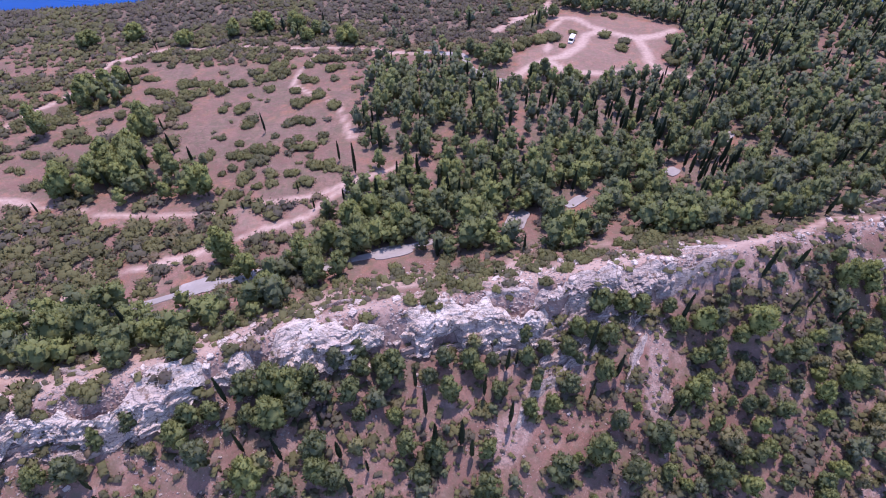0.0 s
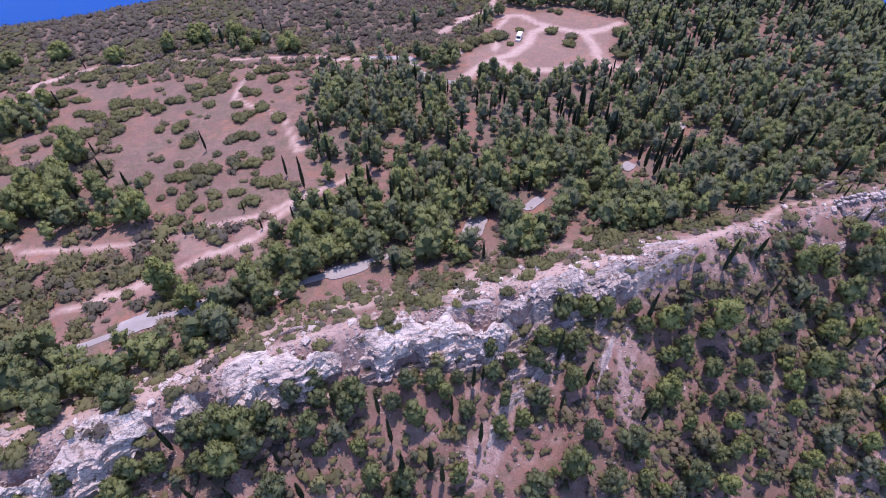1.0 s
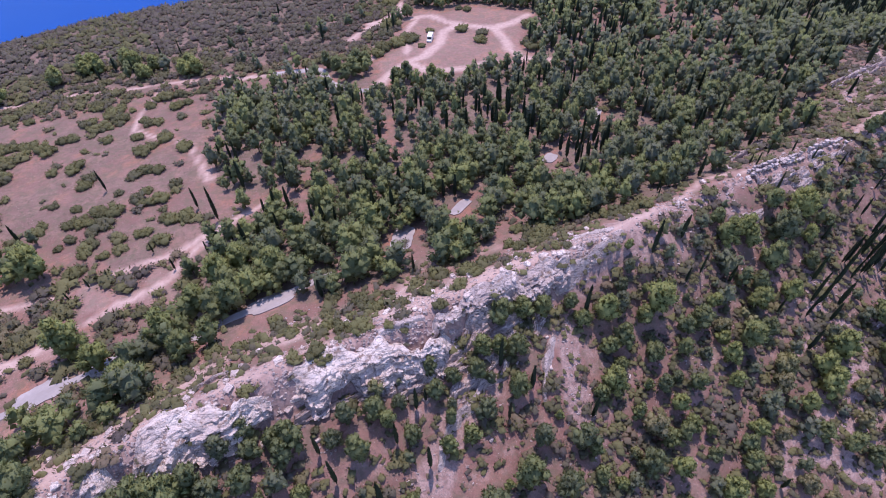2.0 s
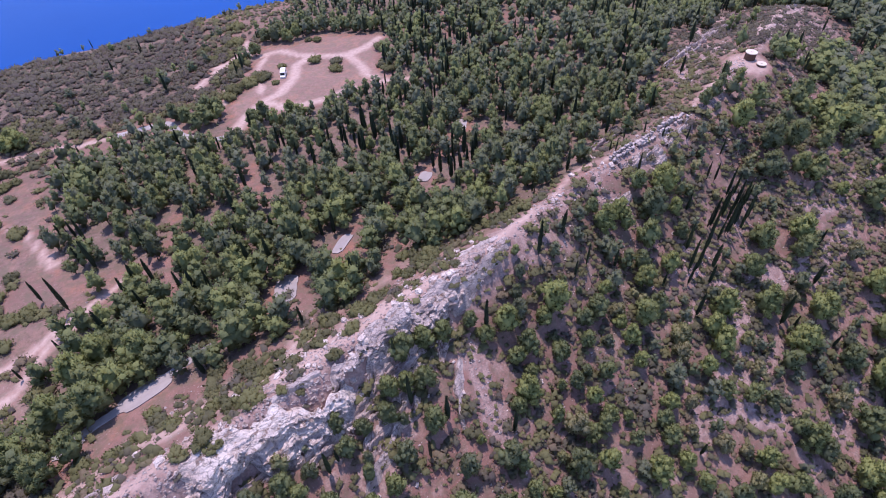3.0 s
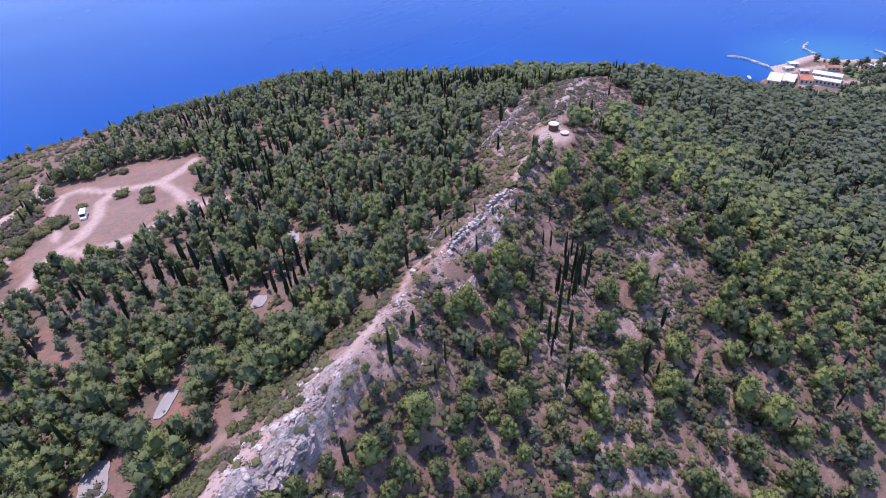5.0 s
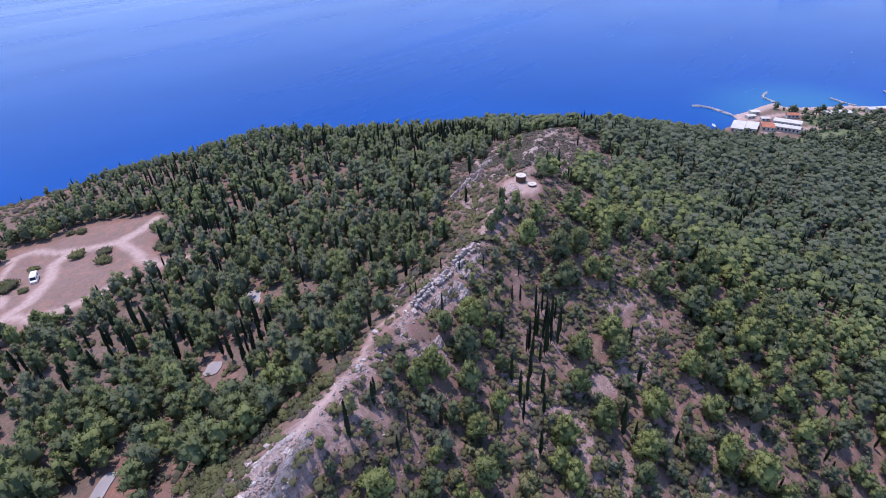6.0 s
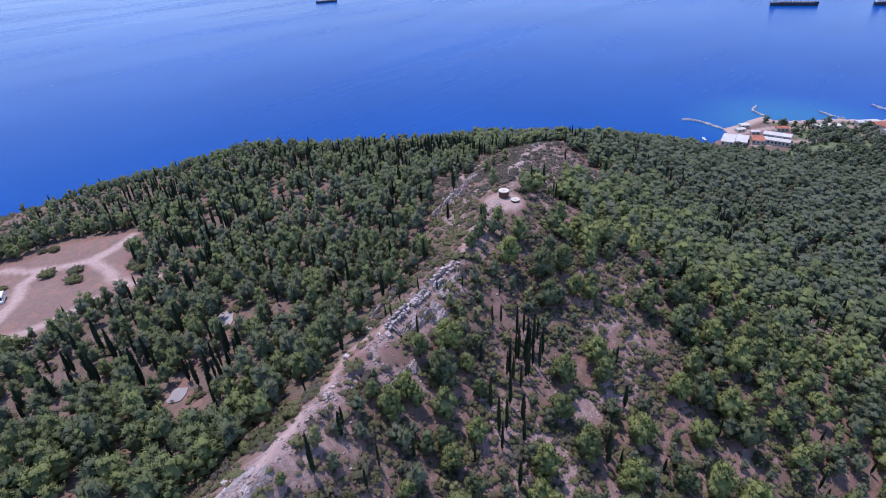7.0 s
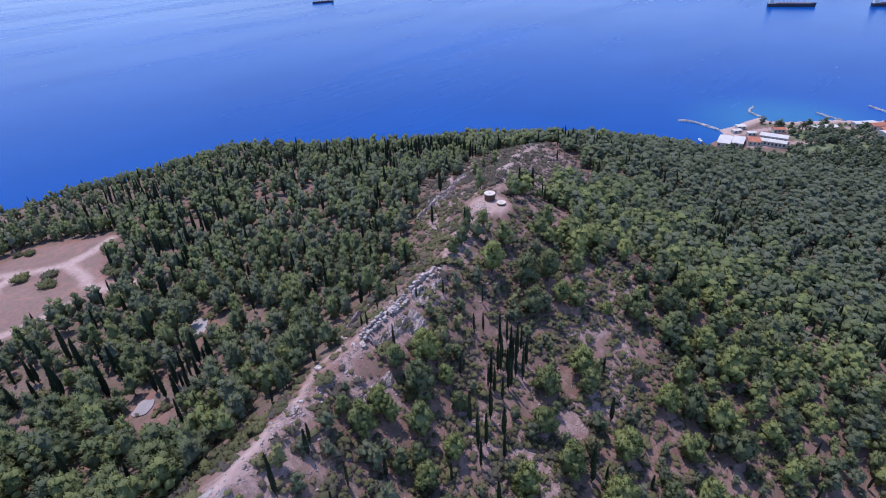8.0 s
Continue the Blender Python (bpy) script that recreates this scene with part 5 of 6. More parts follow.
    for k in range(blocks):
        p, r = int(rng.integers(8, n - 8)), int(rng.integers(1, X.shape[1] - 2))
        ob = new("block", STONE_MESHES[int(rng.integers(6))])
        ob.parent = root
        s = 0.3 + 0.9 * rng.random() ** 2
        ob.matrix_basis = pose(X[p, r] - at[0], Y[p, r] - at[1], Z[p, r] - at[2] + 0.1, rng.uniform(-25, 25), rng.uniform(-25, 25), rng.uniform(0, 360)) @ Matrix.Diagonal((s * 1.5, s, s * 0.6, 1))
    return root


outcrop([(-99, 36.5, 109.8), (-88, 38.6, 110.2), (-77.5, 41.2, 110.1), (-66.2, 43.4, 109.3), (-59.8, 45.3, 109.3), (-52.5, 47.8, 109.6), (-46, 50.3, 109.5), (-43.5, 51.2, 109.0)], 5.0, 11, "long pale limestone ledge with a fractured shaded face", 60)
outcrop([(-45, 50.6, 108.6), (-42.8, 51.4, 109.0), (-39.9, 52.8, 109.2), (-35.5, 53.9, 108.7)], 3.2, 17, "squat limestone block beside a soil gully", 10, 0.8)
outcrop([(-36.5, 54.2, 109.0), (-33.6, 55.2, 109.3), (-30.3, 56.6, 109.6), (-26.2, 58.0, 109.4), (-20.9, 60, 109.4), (-15.6, 62.0, 109.8), (-12.5, 63.4, 109.2)], 6.4, 23, "bulging whitish limestone dome with deep cracks", 26, 1.3)
outcrop([(-9.5, 62.6, 107.2), (-6.7, 63.0, 107.8), (-1.8, 64.2, 108.3), (1.6, 64.9, 108.6), (7.5, 65.2, 107.9), (13.5, 65.6, 107.5), (19.5, 66.2, 107.4), (24, 67.5, 107.6)], 5.2, 37, "layered white limestone ledge over a grey cliff", 50)
outcrop([(18, 69.0, 108.0), (25, 70.2, 108.4), (33, 71.3, 108.9), (41, 72.8, 109.3), (47, 74.2, 109.3), (53, 76.0, 108.8)], 3.0, 41, "jagged grey limestone cliff with loose blocks", 70, 0.3, M_SHATTERED)


def rock_rib(line, width, tall, seed, label):
    """A low rib of rock along a line: gentle on one side, a broken step on the other."""
    pts = []
    for (ax, ay), (bx, by) in zip(line, line[1:]):
        n = int(math.hypot(bx - ax, by - ay) / 0.3)
        pts += [(ax + (bx - ax) * k / n, ay + (by - ay) * k / n) for k in range(n)]
    pts = np.array(pts, float)
    for _ in range(8):
        pts[1:-1] = (pts[:-2] + 2 * pts[1:-1] + pts[2:]) / 4
    run = np.gradient(pts, axis=0)
    run /= np.linalg.norm(run, axis=1)[:, None]
    side = np.stack([-run[:, 1], run[:, 0]], 1)
    s = np.arange(len(pts)) * 0.3
    u = np.linspace(-1, 1, 15)
    ends = np.sin(np.pi * np.linspace(0, 1, len(pts))) ** 0.4
    w = width * (0.75 + 1.0 * fbm(s, 0 * s, 5.0, 3, seed)) * (0.4 + 0.6 * ends)
    off = 1.4 * fbm(s, 0 * s, 3.0, 3, seed + 3)
    P = pts[:, None] + side[:, None] * (off[:, None] + u[None] * w[:, None])[..., None]
    X, Y = P[..., 0], P[..., 1]
    profile = np.interp(u, [-1, -0.55, -0.35, 0.2, 1], [-0.3, 0.05, 1.0, 0.75, -0.25])
    block = lattice(np.floor((s[:, None] + 1.2 * u[None]) / 1.3), np.floor(u[None] * 2.2 + 0.2 * s[:, None]), seed) - 0.5
    Z = height(X, Y) + tall * profile[None] * (0.35 + 0.65 * ends[:, None]) * (1 + 1.4 * fbm(X, Y, 2.4, 2, seed + 5)) + 0.22 * tall * block * ramp(profile, 0.0, 0.5)[None]
    n, k = X.shape
    i = (np.arange(n - 1)[:, None] * k + np.arange(k - 1)[None]).ravel()
    q = np.stack([i, i + k, i + k + 1, i + 1], 1)
    at = (float(X[n // 2, k // 2]), float(Y[n // 2, k // 2]), float(Z[n // 2, k // 2]))
    me = mesh_of("rock_rib", np.stack([X - at[0], Y - at[1], Z - at[2]], -1).reshape(-1, 3), np.concatenate([q[:, [0, 1, 2]], q[:, [0, 2, 3]]]), [M_SHATTERED])
    ob = new("rock_rib", me)
    ob.matrix_world = Matrix.Translation(at)
    tagged(ob, label, "rock outcrop", "outcrops of the crest")


rock_rib([(32.7, 63.1), (31.0, 59.7), (26.6, 59.0), (23.8, 56.2), (20.3, 54.6), (17.1, 52.2), (13.9, 46.7)], 1.7, 1.3, 61, "whitish rib of rock with a dark crack running downhill")
rock_rib([(64.7, 79.4), (56.7, 76.5), (50.8, 74.3), (46.2, 71.4)], 2.4, 0.9, 63, "flat slabs of pale rock ending in a low step")
rock_rib([(63.6, 82.0), (57.9, 82.1), (52.4, 82.9)], 1.8, 0.5, 67, "worn pale rock slab beside the ridge path")
rock_rib([(-27, 67.5), (-22.6, 69.8), (-16.9, 72.6)], 2.0, 0.8, 73, "whitish slab of rock showing through the scrub")
rock_rib([(8.8, 69.2), (13.6, 70.4), (18.5, 71.0)], 1.6, 0.7, 79, "long pale shelf of smooth rock")
rock_rib([(-88, 58.5), (-82, 58), (-75, 55), (-68, 52)], 2.0, 0.7, 83, "pale rock shelf among shrubs behind the crest")
rock_rib([(43.4, 64.9), (40.5, 60.1), (37.6, 53.3)], 1.3, 0.8, 71, "broken rib of greyish rock among shrubs")


def broken_rock(line, width, seed, label):
    """A steep patch of shattered bedrock: blocks of three sizes that lean out of the slope."""
    xs, ys = zip(*line)
    step = 0.27
    X, V = np.meshgrid(np.arange(xs[0], xs[-1], step), np.arange(-1, 1.001, step / width), indexing="ij")
    Y = smooth_line(X, xs, ys, 1.0) + V * width * (0.8 + 1.6 * fbm(X, 0 * X, 5.0, 3, seed))
    rim = np.minimum(1 - np.abs(V), np.minimum(X - xs[0], xs[-1] - X) / width) * 2.5 + 3.0 * fbm(X, Y, 3.0, 3, seed + 1)
    Z = height(X, Y) - 0.6 + 0.9 * ramp(rim, 0.1, 0.5)
    on = ramp(rim, 0.15, 0.5)
    for size, amount, k in ((3.2, 1.1, 1), (1.6, 0.7, 2), (0.8, 0.35, 3)):
        a = (X * 0.9 + Y * 0.3 + 1.8 * fbm(X, Y, 3.0, 3, seed + 9 * k)) / size
        b = (Y * 1.1 - X * 0.35 + 1.4 * fbm(Y, X, 4.0, 2, seed + 7 * k)) / (size * 0.55)
        lean = b - np.floor(b)
        Z = Z + amount * on * (lattice(np.floor(a), np.floor(b), seed + k) - 0.35 + 0.55 * (0.5 - lean))
    n, k = X.shape
    i = (np.arange(n - 1)[:, None] * k + np.arange(k - 1)[None]).ravel()
    q = np.stack([i, i + k, i + k + 1, i + 1], 1)
    at = (float(X[n // 2, k // 2]), float(Y[n // 2, k // 2]), float(Z[n // 2, k // 2]))
    me = mesh_of("broken_rock", np.stack([X - at[0], Y - at[1], Z - at[2]], -1).reshape(-1, 3), np.concatenate([q[:, [0, 1, 2]], q[:, [0, 2, 3]]]), [M_SHATTERED])
    ob = new("broken_rock", me)
    ob.matrix_world = Matrix.Translation(at)
    tagged(ob, label, "rock outcrop", "outcrops of the crest")


broken_rock([(10, 61.8), (16, 62.6), (22, 64.4), (29, 66.4), (35, 67.6), (40, 69.4), (46, 71.5)], 4.2, 91, "steep shattered face of lilac-grey limestone below the crest")
broken_rock([(19, 57), (24, 60), (29, 62.5), (33, 65)], 2.6, 93, "tongue of shattered pale rock running downhill")
broken_rock([(-10, 59.8), (-3, 60.6), (4, 61.4), (10, 61.8)], 2.0, 95, "broken grey rock at the foot of a ledge")
broken_rock([(-84, 37.6), (-74, 39.4), (-64, 41.4), (-55, 44)], 2.4, 97, "shattered violet-grey rock under the long ledge")
broken_rock([(118.5, 87.6), (124, 88.0), (130.5, 89.3)], 1.7, 101, "collapsed grey-violet stones beside the ruined wall")
broken_rock([(102.5, 85.2), (109, 85.0), (116.5, 85.0)], 2.6, 103, "heap of grey-violet broken rock under the ruined wall")
broken_rock([(91, 78.4), (96, 78.6), (101, 78.8)], 1.6, 105, "patch of shattered grey rock among pines")
broken_rock([(106, 99.6), (113, 100.8), (122, 102.5)], 2.2, 107, "pale bare slabs at the edge of the woods")
broken_rock([(159, 123.5), (170, 127.5), (181, 130), (196, 138), (213, 146.5), (229, 152)], 3.0, 109, "long bare pinkish rock slabs leading to the peak")
broken_rock([(278, 156), (286, 160.3), (295, 162)], 2.4, 111, "pale bare rock on the top of the peak")


WALL_STONE = plain("grey_wall_stone", (0.430, 0.348, 0.335), 0.9, wear=0.5, size=0.8, bump=0.05)
WALL_MESHES = [mesh_of("stone", *stone_form(STONE_RNG, 0.07, 0.07), [WALL_STONE]) for _ in range(6)]


def small_stone(rng):
    v = np.array([(1, 0, 0), (-1, 0, 0), (0, 1, 0), (0, -1, 0), (0, 0, 1), (0, 0, -1)]) * 0.5 + rng.uniform(-0.15, 0.15, (6, 3))
    f = np.array([(0, 2, 4), (2, 1, 4), (1, 3, 4), (3, 0, 4), (2, 0, 5), (1, 2, 5), (3, 1, 5), (0, 3, 5)])
    return v, f


def rubble():
    """Loose stones: thick on the crest, thinner over the scree below and on the peak."""
    rng = np.random.default_rng(19)
    forms = [small_stone(rng) for _ in range(8)]
    x = rng.uniform(-95, 285, 100000)
    y = crest(x) + rng.normal(0, 1, 100000) * np.where(rng.random(100000) < 0.5, 5.0 - 3.0 * ramp(x, 46, 62), 26.0) - 3.0 * (1 - ramp(x, 46, 62)) + 7.0 * fbm(x, 0 * x, 16.0, 2, 84)
    d = y - crest(x)
    p = 0.20 * np.exp(-(d / (6.0 - 3.5 * ramp(x, 46, 62))) ** 2) * (1 - 0.7 * ramp(x, 46, 62)) + 0.30 * (d < 0) * ramp(fbm(x, y, 9.0, 3, 88), -0.02, 0.14) + 0.08 * ramp(summit(x, y), -3, 2)
    p = p + 0.55 * ramp(fallen(x, y), -2, 2)
    p = p + 0.26 * (d > -4) * (d < 18) * (x < 70) * ramp(fbm(x, y, 7.0, 3, 89), -0.05, 0.10)
    p = p + 0.35 * (np.abs(d) < 3.5) * (x > 52) * (x < 165) * ramp(fbm(x, y, 6.0, 2, 87), -0.02, 0.10)
    for line in SCREE:
        p = p + 0.6 * (1 - ramp(along(x, y, line), 0.8, 2.5))
    p = np.where((d > 19) & (summit(x, y) < 0), 0.02, p)
    p = p * (1 - 0.7 * ramp(x, 58, 66) * (np.abs(d) < 8) * (fallen(x, y) < 0))
    keep = rng.random(100000) < p
    x, y = x[keep], y[keep]
    z = height(x, y)
    vs, fs, at = [], [], 0
    for k in range(len(x)):
        v, f = forms[k % 8]
        size = 0.20 + 0.50 * rng.random() ** 3 + (0.12 * rng.random() if 100 < x[k] < 140 else 0.0)
        c, s = math.cos(k), math.sin(k)
        vs.append(np.stack([(v[:, 0] * c - v[:, 1] * s) * size * 1.3 + x[k], (v[:, 0] * s + v[:, 1] * c) * size + y[k], v[:, 2] * size * 0.7 + z[k] + size * 0.12], 1))
        fs.append(f + at)
        at += 6
    me = mesh_of("rubble", np.concatenate(vs), np.concatenate(fs), [M_SHATTERED])
    tagged(new("rubble", me), "loose pale limestone rubble strewn along the ridge", "stones", kind="stuff")


def boulder(x, y, size, turn, k):
    m = pose(x, y, float(height(x, y)) + size * 0.18, 8 * math.sin(k * 2.1), 8 * math.cos(k * 1.3), turn)
    ob = new("boulder", STONE_MESHES[k % 6])
    ob.matrix_world = m @ Matrix.Diagonal((size * 1.4, size, size * 0.75, 1))
    tagged(ob, "pale weathered limestone boulder lying on the ridge", "boulder", "boulders of the ridge")


def boulders():
    rng = np.random.default_rng(29)
    for k in range(150):
        x = rng.uniform(-85, 60) if k < 142 else rng.uniform(60, 140)
        y = crest(x) + (rng.normal(2.5, 3.2) if k % 3 else rng.normal(-10, 6))
        boulder(x, y, rng.uniform(0.5, 1.3) if k % 3 else rng.uniform(0.35, 0.8), rng.uniform(0, 360), k)


def stone_wall(name, line, tall, thick, label, courses):
    """A ruined dry-stone wall: each block is its own piece."""
    root = thing(name, pose(line[0][0], line[0][1], float(height(*line[0]))), label, "stone wall")
    rng = np.random.default_rng(int(abs(line[0][0])))
    back = root.matrix_world.inverted()
    for (ax, ay), (bx, by) in zip(line, line[1:]):
        long, way = math.hypot(bx - ax, by - ay), math.atan2(by - ay, bx - ax)
        for row, across in [(r, a) for r in range(courses) for a in (-0.5, 0.5)]:
            at = rng.uniform(0, 0.5)
            while at < long:
                w = rng.uniform(0.38, 0.9)
                gone = fbm(np.array(ax + at * 0.7), np.array(across * 9.0), 4.0, 2, 97) > 0.02
                if (row == courses - 1 and rng.random() < 0.5) or (row > 0 and gone) or rng.random() < (0.12 if across > 0 else 0.4):
                    at += w
                    continue
                x, y = ax + (bx - ax) * (at + w / 2) / long, ay + (by - ay) * (at + w / 2) / long
                z = float(height(x, y)) + (row + 0.3) * tall / courses
                ob = new("stone", WALL_MESHES[int(rng.integers(6))])
                ob.parent = root
                m = pose(x + rng.uniform(-0.1, 0.1), y + (across + rng.uniform(-0.15, 0.15)) * thick, z, rng.uniform(-10, 10), rng.uniform(-10, 10), math.degrees(way) + rng.uniform(-16, 16))
                ob.matrix_basis = back @ m @ Matrix.Diagonal((w * 1.05, rng.uniform(0.5, 0.8), tall / courses * 1.15, 1))
                at += w
    return root


rubble()
boulders()
stone_wall("ruined_wall", [(101.5, 88), (106, 88.7), (112, 89.3), (117, 89.8)], 1.3, 1.2, "ruined ancient limestone wall along the ridge", 3)
stone_wall("ruined_wall", [(119.5, 90.1), (125, 90.8), (131, 91.7)], 1.5, 1.4, "broken ancient limestone wall on the ridge", 3)

# ---- tanks, van and harbour ----
M_WHITE = plain("white_paint", (0.74, 0.72, 0.68), 0.6, wear=0.15, size=0.8)
M_LIME = plain("whitewashed_concrete", (0.60, 0.50, 0.43), 0.85, wear=0.2, size=1.0)
M_RUST = plain("brown_tank_wall", (0.105, 0.055, 0.040), 0.9, wear=0.35, size=0.8)
M_GLASS = plain("dark_glass", (0.03, 0.035, 0.04), 0.12, wear=0.1, size=1.0, spec=0.5)
M_RUBBER = plain("tyre_rubber", (0.025, 0.025, 0.025), 0.9, wear=0.2, size=0.2)
M_GREY = plain("grey_metal", (0.30, 0.30, 0.31), 0.5, 0.6, wear=0.2, size=0.5)
M_TILE = plain("red_roof_tiles", (0.42, 0.15, 0.09), 0.85, wear=0.3, size=1.2)
M_SHEET = plain("pale_sheet_roof", (0.56, 0.50, 0.47), 0.5, wear=0.15, size=2.0)
M_PLASTER = plain("pale_plaster", (0.55, 0.50, 0.45), 0.9, wear=0.2, size=1.5)
M_HULL = plain("dark_hull_paint", (0.030, 0.034, 0.060), 0.6, wear=0.3, size=6.0)
M_DECK = plain("rust_red_deck", (0.22, 0.10, 0.09), 0.8, wear=0.3, size=6.0)
M_SHIPWHITE = plain("ship_white_paint", (0.62, 0.62, 0.62), 0.6, wear=0.15, size=5.0)
M_MOLE = plain("pale_quarry_stone", (0.52, 0.45, 0.44), 0.9, wear=0.35, size=1.0)


def box(x0, x1, y0, y1, z0, z1, bevel=0.0, bm=None):
    bm = bm or bmesh.new()
    made = bmesh.ops.create_cube(bm, size=1.0, matrix=Matrix.Translation(((x0 + x1) / 2, (y0 + y1) / 2, (z0 + z1) / 2)) @ Matrix.Diagonal((x1 - x0, y1 - y0, z1 - z0, 1)))
    if bevel:
        edges = list({e for v in made["verts"] for e in v.link_edges})
        bmesh.ops.bevel(bm, geom=edges, offset=bevel, segments=2, affect="EDGES")
    return bm


def disc(r, z0, z1, sides=32, bm=None, x=0.0, y=0.0, top=None):
    bm = bm or bmesh.new()
    bmesh.ops.create_cone(bm, cap_ends=True, segments=sides, radius1=r, radius2=r if top is None else top, depth=z1 - z0, matrix=Matrix.Translation((x, y, (z0 + z1) / 2)))
    return bm


def water_tank(x, y, r, tall, label, posts):
    ob = thing("water_tank", pose(x, y, float(height(x, y))), label, "water tank", "tanks on the ridge")
    part("wall", disc(r, -0.8, tall), M_RUST, ob, "brown plastered round wall")
    part("roof_slab", disc(r + 0.12, tall, tall + 0.22), M_LIME, ob, "pale concrete lid")
    part("hatch", box(-0.3, 0.3, -0.3, 0.3, tall + 0.22, tall + 0.34, 0.03), M_LIME, ob)
    for k in range(posts):
        part("pipe", disc(0.07, -0.4, 1.5, 8, x=r + 0.6 + 0.5 * k, y=-0.5 + 0.25 * k), M_GREY, ob)


water_tank(168.3, 102.0, 1.55, 1.95, "round brown water tank with a pale concrete lid", 3)
water_tank(168.0, 97.6, 1.25, 0.45, "low round water cistern with a pale lid", 0)


def camper_van(x, y, turn):
    z = float(height(x, y))
    ob = thing("camper_van", pose(x, y, z, 0, 0, turn), "white camper van parked on the dirt clearing", "van")
    bm = bmesh.new()
    outline = [(-2.7, 0.45), (-2.7, 2.45), (-2.5, 2.65), (1.1, 2.65), (1.45, 2.4), (2.0, 1.45), (2.65, 1.2), (2.75, 0.95), (2.75, 0.45)]
    for side in (-1.0, 1.0):
        bm.faces.new([bm.verts.new((px, side, pz)) for px, pz in outline])
    a, b = bm.faces
    bm.verts.ensure_lookup_table()
    n = len(outline)
    for k in range(n):
        w = (k + 1) % n
        bm.faces.new((bm.verts[k], bm.verts[w], bm.verts[n + w], bm.verts[n + k]))
    bmesh.ops.recalc_face_normals(bm, faces=bm.faces[:])
    bmesh.ops.bevel(bm, geom=bm.edges[:], offset=0.06, segments=2, affect="EDGES")
    body = part("body", bm, M_WHITE, ob)
    glass = bmesh.new()
    glass.faces.new([glass.verts.new(p) for p in ((1.52, -0.85, 2.32), (1.52, 0.85, 2.32), (2.02, 0.85, 1.50), (2.02, -0.85, 1.50))])
    bmesh.ops.solidify(glass, geom=glass.faces[:], thickness=0.05)
    part("windscreen", glass, M_GLASS, ob)
    for side in (-1, 1):
        part("side_window", box(-1.8, -0.6, side * 1.0 - 0.03, side * 1.0 + 0.03, 1.55, 2.1, 0.02), M_GLASS, body)
        part("side_window", box(0.5, 1.35, side * 1.0 - 0.03, side * 1.0 + 0.03, 1.45, 2.1, 0.02), M_GLASS, body)
        for wx in (-1.75, 1.8):
            bm = bmesh.new()
            bmesh.ops.create_cone(bm, cap_ends=True, segments=20, radius1=0.36, radius2=0.36, depth=0.24, matrix=Matrix.Translation((wx, side * 0.88, 0.36)) @ pose(0, 0, 0, 90))
            wheel = part("wheel", bm, M_RUBBER, ob)
            rim = bmesh.new()
            bmesh.ops.create_cone(rim, cap_ends=True, segments=16, radius1=0.2, radius2=0.2, depth=0.26, matrix=Matrix.Translation((wx, side * 0.88, 0.36)) @ pose(0, 0, 0, 90))
            part("rim", rim, M_GREY, wheel)
        part("headlight", box(2.70, 2.78, side * 0.7 - 0.15, side * 0.7 + 0.15, 0.8, 1.0, 0.02), M_GREY, ob)
    part("roof_vent", box(-1.2, -0.6, -0.3, 0.3, 2.64, 2.76, 0.03), M_WHITE, ob)
    part("bumper", box(2.70, 2.85, -0.95, 0.95, 0.40, 0.62, 0.04), M_GREY, ob)


camper_van(57.0, 224.0, 246)


def hall(x, y, turn, long, deep, tall, roof, rise, label, bays):
    """A plain building with a pitched or flat roof, windows and a door."""
    ob = thing("building", pose(x, y, float(height(x, y)) - 0.2, 0, 0, turn), label, "building", "buildings by the harbour")
    wall = part("wall", box(-long / 2, long / 2, -deep / 2, deep / 2, -1.0, tall), M_PLASTER, ob)
    bm = bmesh.new()
    o = 0.5
    ends = [[bm.verts.new((sx * (long / 2 + o), sy * (deep / 2 + o), tall)) for sy in (-1, 1)] for sx in (-1, 1)]
    ridge = [bm.verts.new((sx * (long / 2 + o), 0, tall + rise)) for sx in (-1, 1)]
    for k in (0, 1):
        bm.faces.new((ends[0][k], ends[1][k], ridge[1], ridge[0]))
    for k in (0, 1):
        bm.faces.new((ends[k][0], ends[k][1], ridge[k]))
    bm.faces.new((ends[0][0], ends[1][0], ends[1][1], ends[0][1]))
    bmesh.ops.recalc_face_normals(bm, faces=bm.faces[:])
    part("roof", bm, roof, ob)
    for side in (-1, 1):
        for k in range(bays):
            wx = -long / 2 + long * (k + 0.5) / bays
            part("window", box(wx - 0.7, wx + 0.7, side * deep / 2 - 0.08, side * deep / 2 + 0.08, tall * 0.35, tall * 0.75), M_GLASS, wall)
    part("door", box(long / 2 - 0.05, long / 2 + 0.08, -0.9, 0.9, 0.0, 2.2), M_GREY, wall)


hall(571, 122, -82, 10, 22, 4.2, M_SHEET, 0.8, "wide shed with a whitish sheet roof by the quay", 3)
hall(577, 112, -82, 9, 20, 3.8, M_SHEET, 0.6, "quayside shed with a pale sheet roof", 3)
hall(584, 101, -70, 10, 14, 4.2, M_TILE, 1.0, "harbour building with a red tiled roof", 3)
hall(587, 86, -86, 21, 8, 4.6, M_PLASTER, 0.6, "long low pinkish waterfront building", 7)
hall(598, 88, -86, 22, 9, 6.0, M_SHEET, 0.5, "long pale two storey waterfront building", 7)
hall(606, 108, -60, 7, 5, 3.0, M_SHEET, 0.5, "small pale kiosk behind the quay", 2)
hall(606, 121, -40, 8, 5, 3.0, M_PLASTER, 0.6, "small grey hut near the beach", 2)
hall(620, 121, -50, 8, 6, 3.2, M_PLASTER, 0.6, "small grey beach building", 2)
hall(628, 90, -60, 10, 7, 3.5, M_TILE, 1.2, "small house with a red tiled roof", 3)
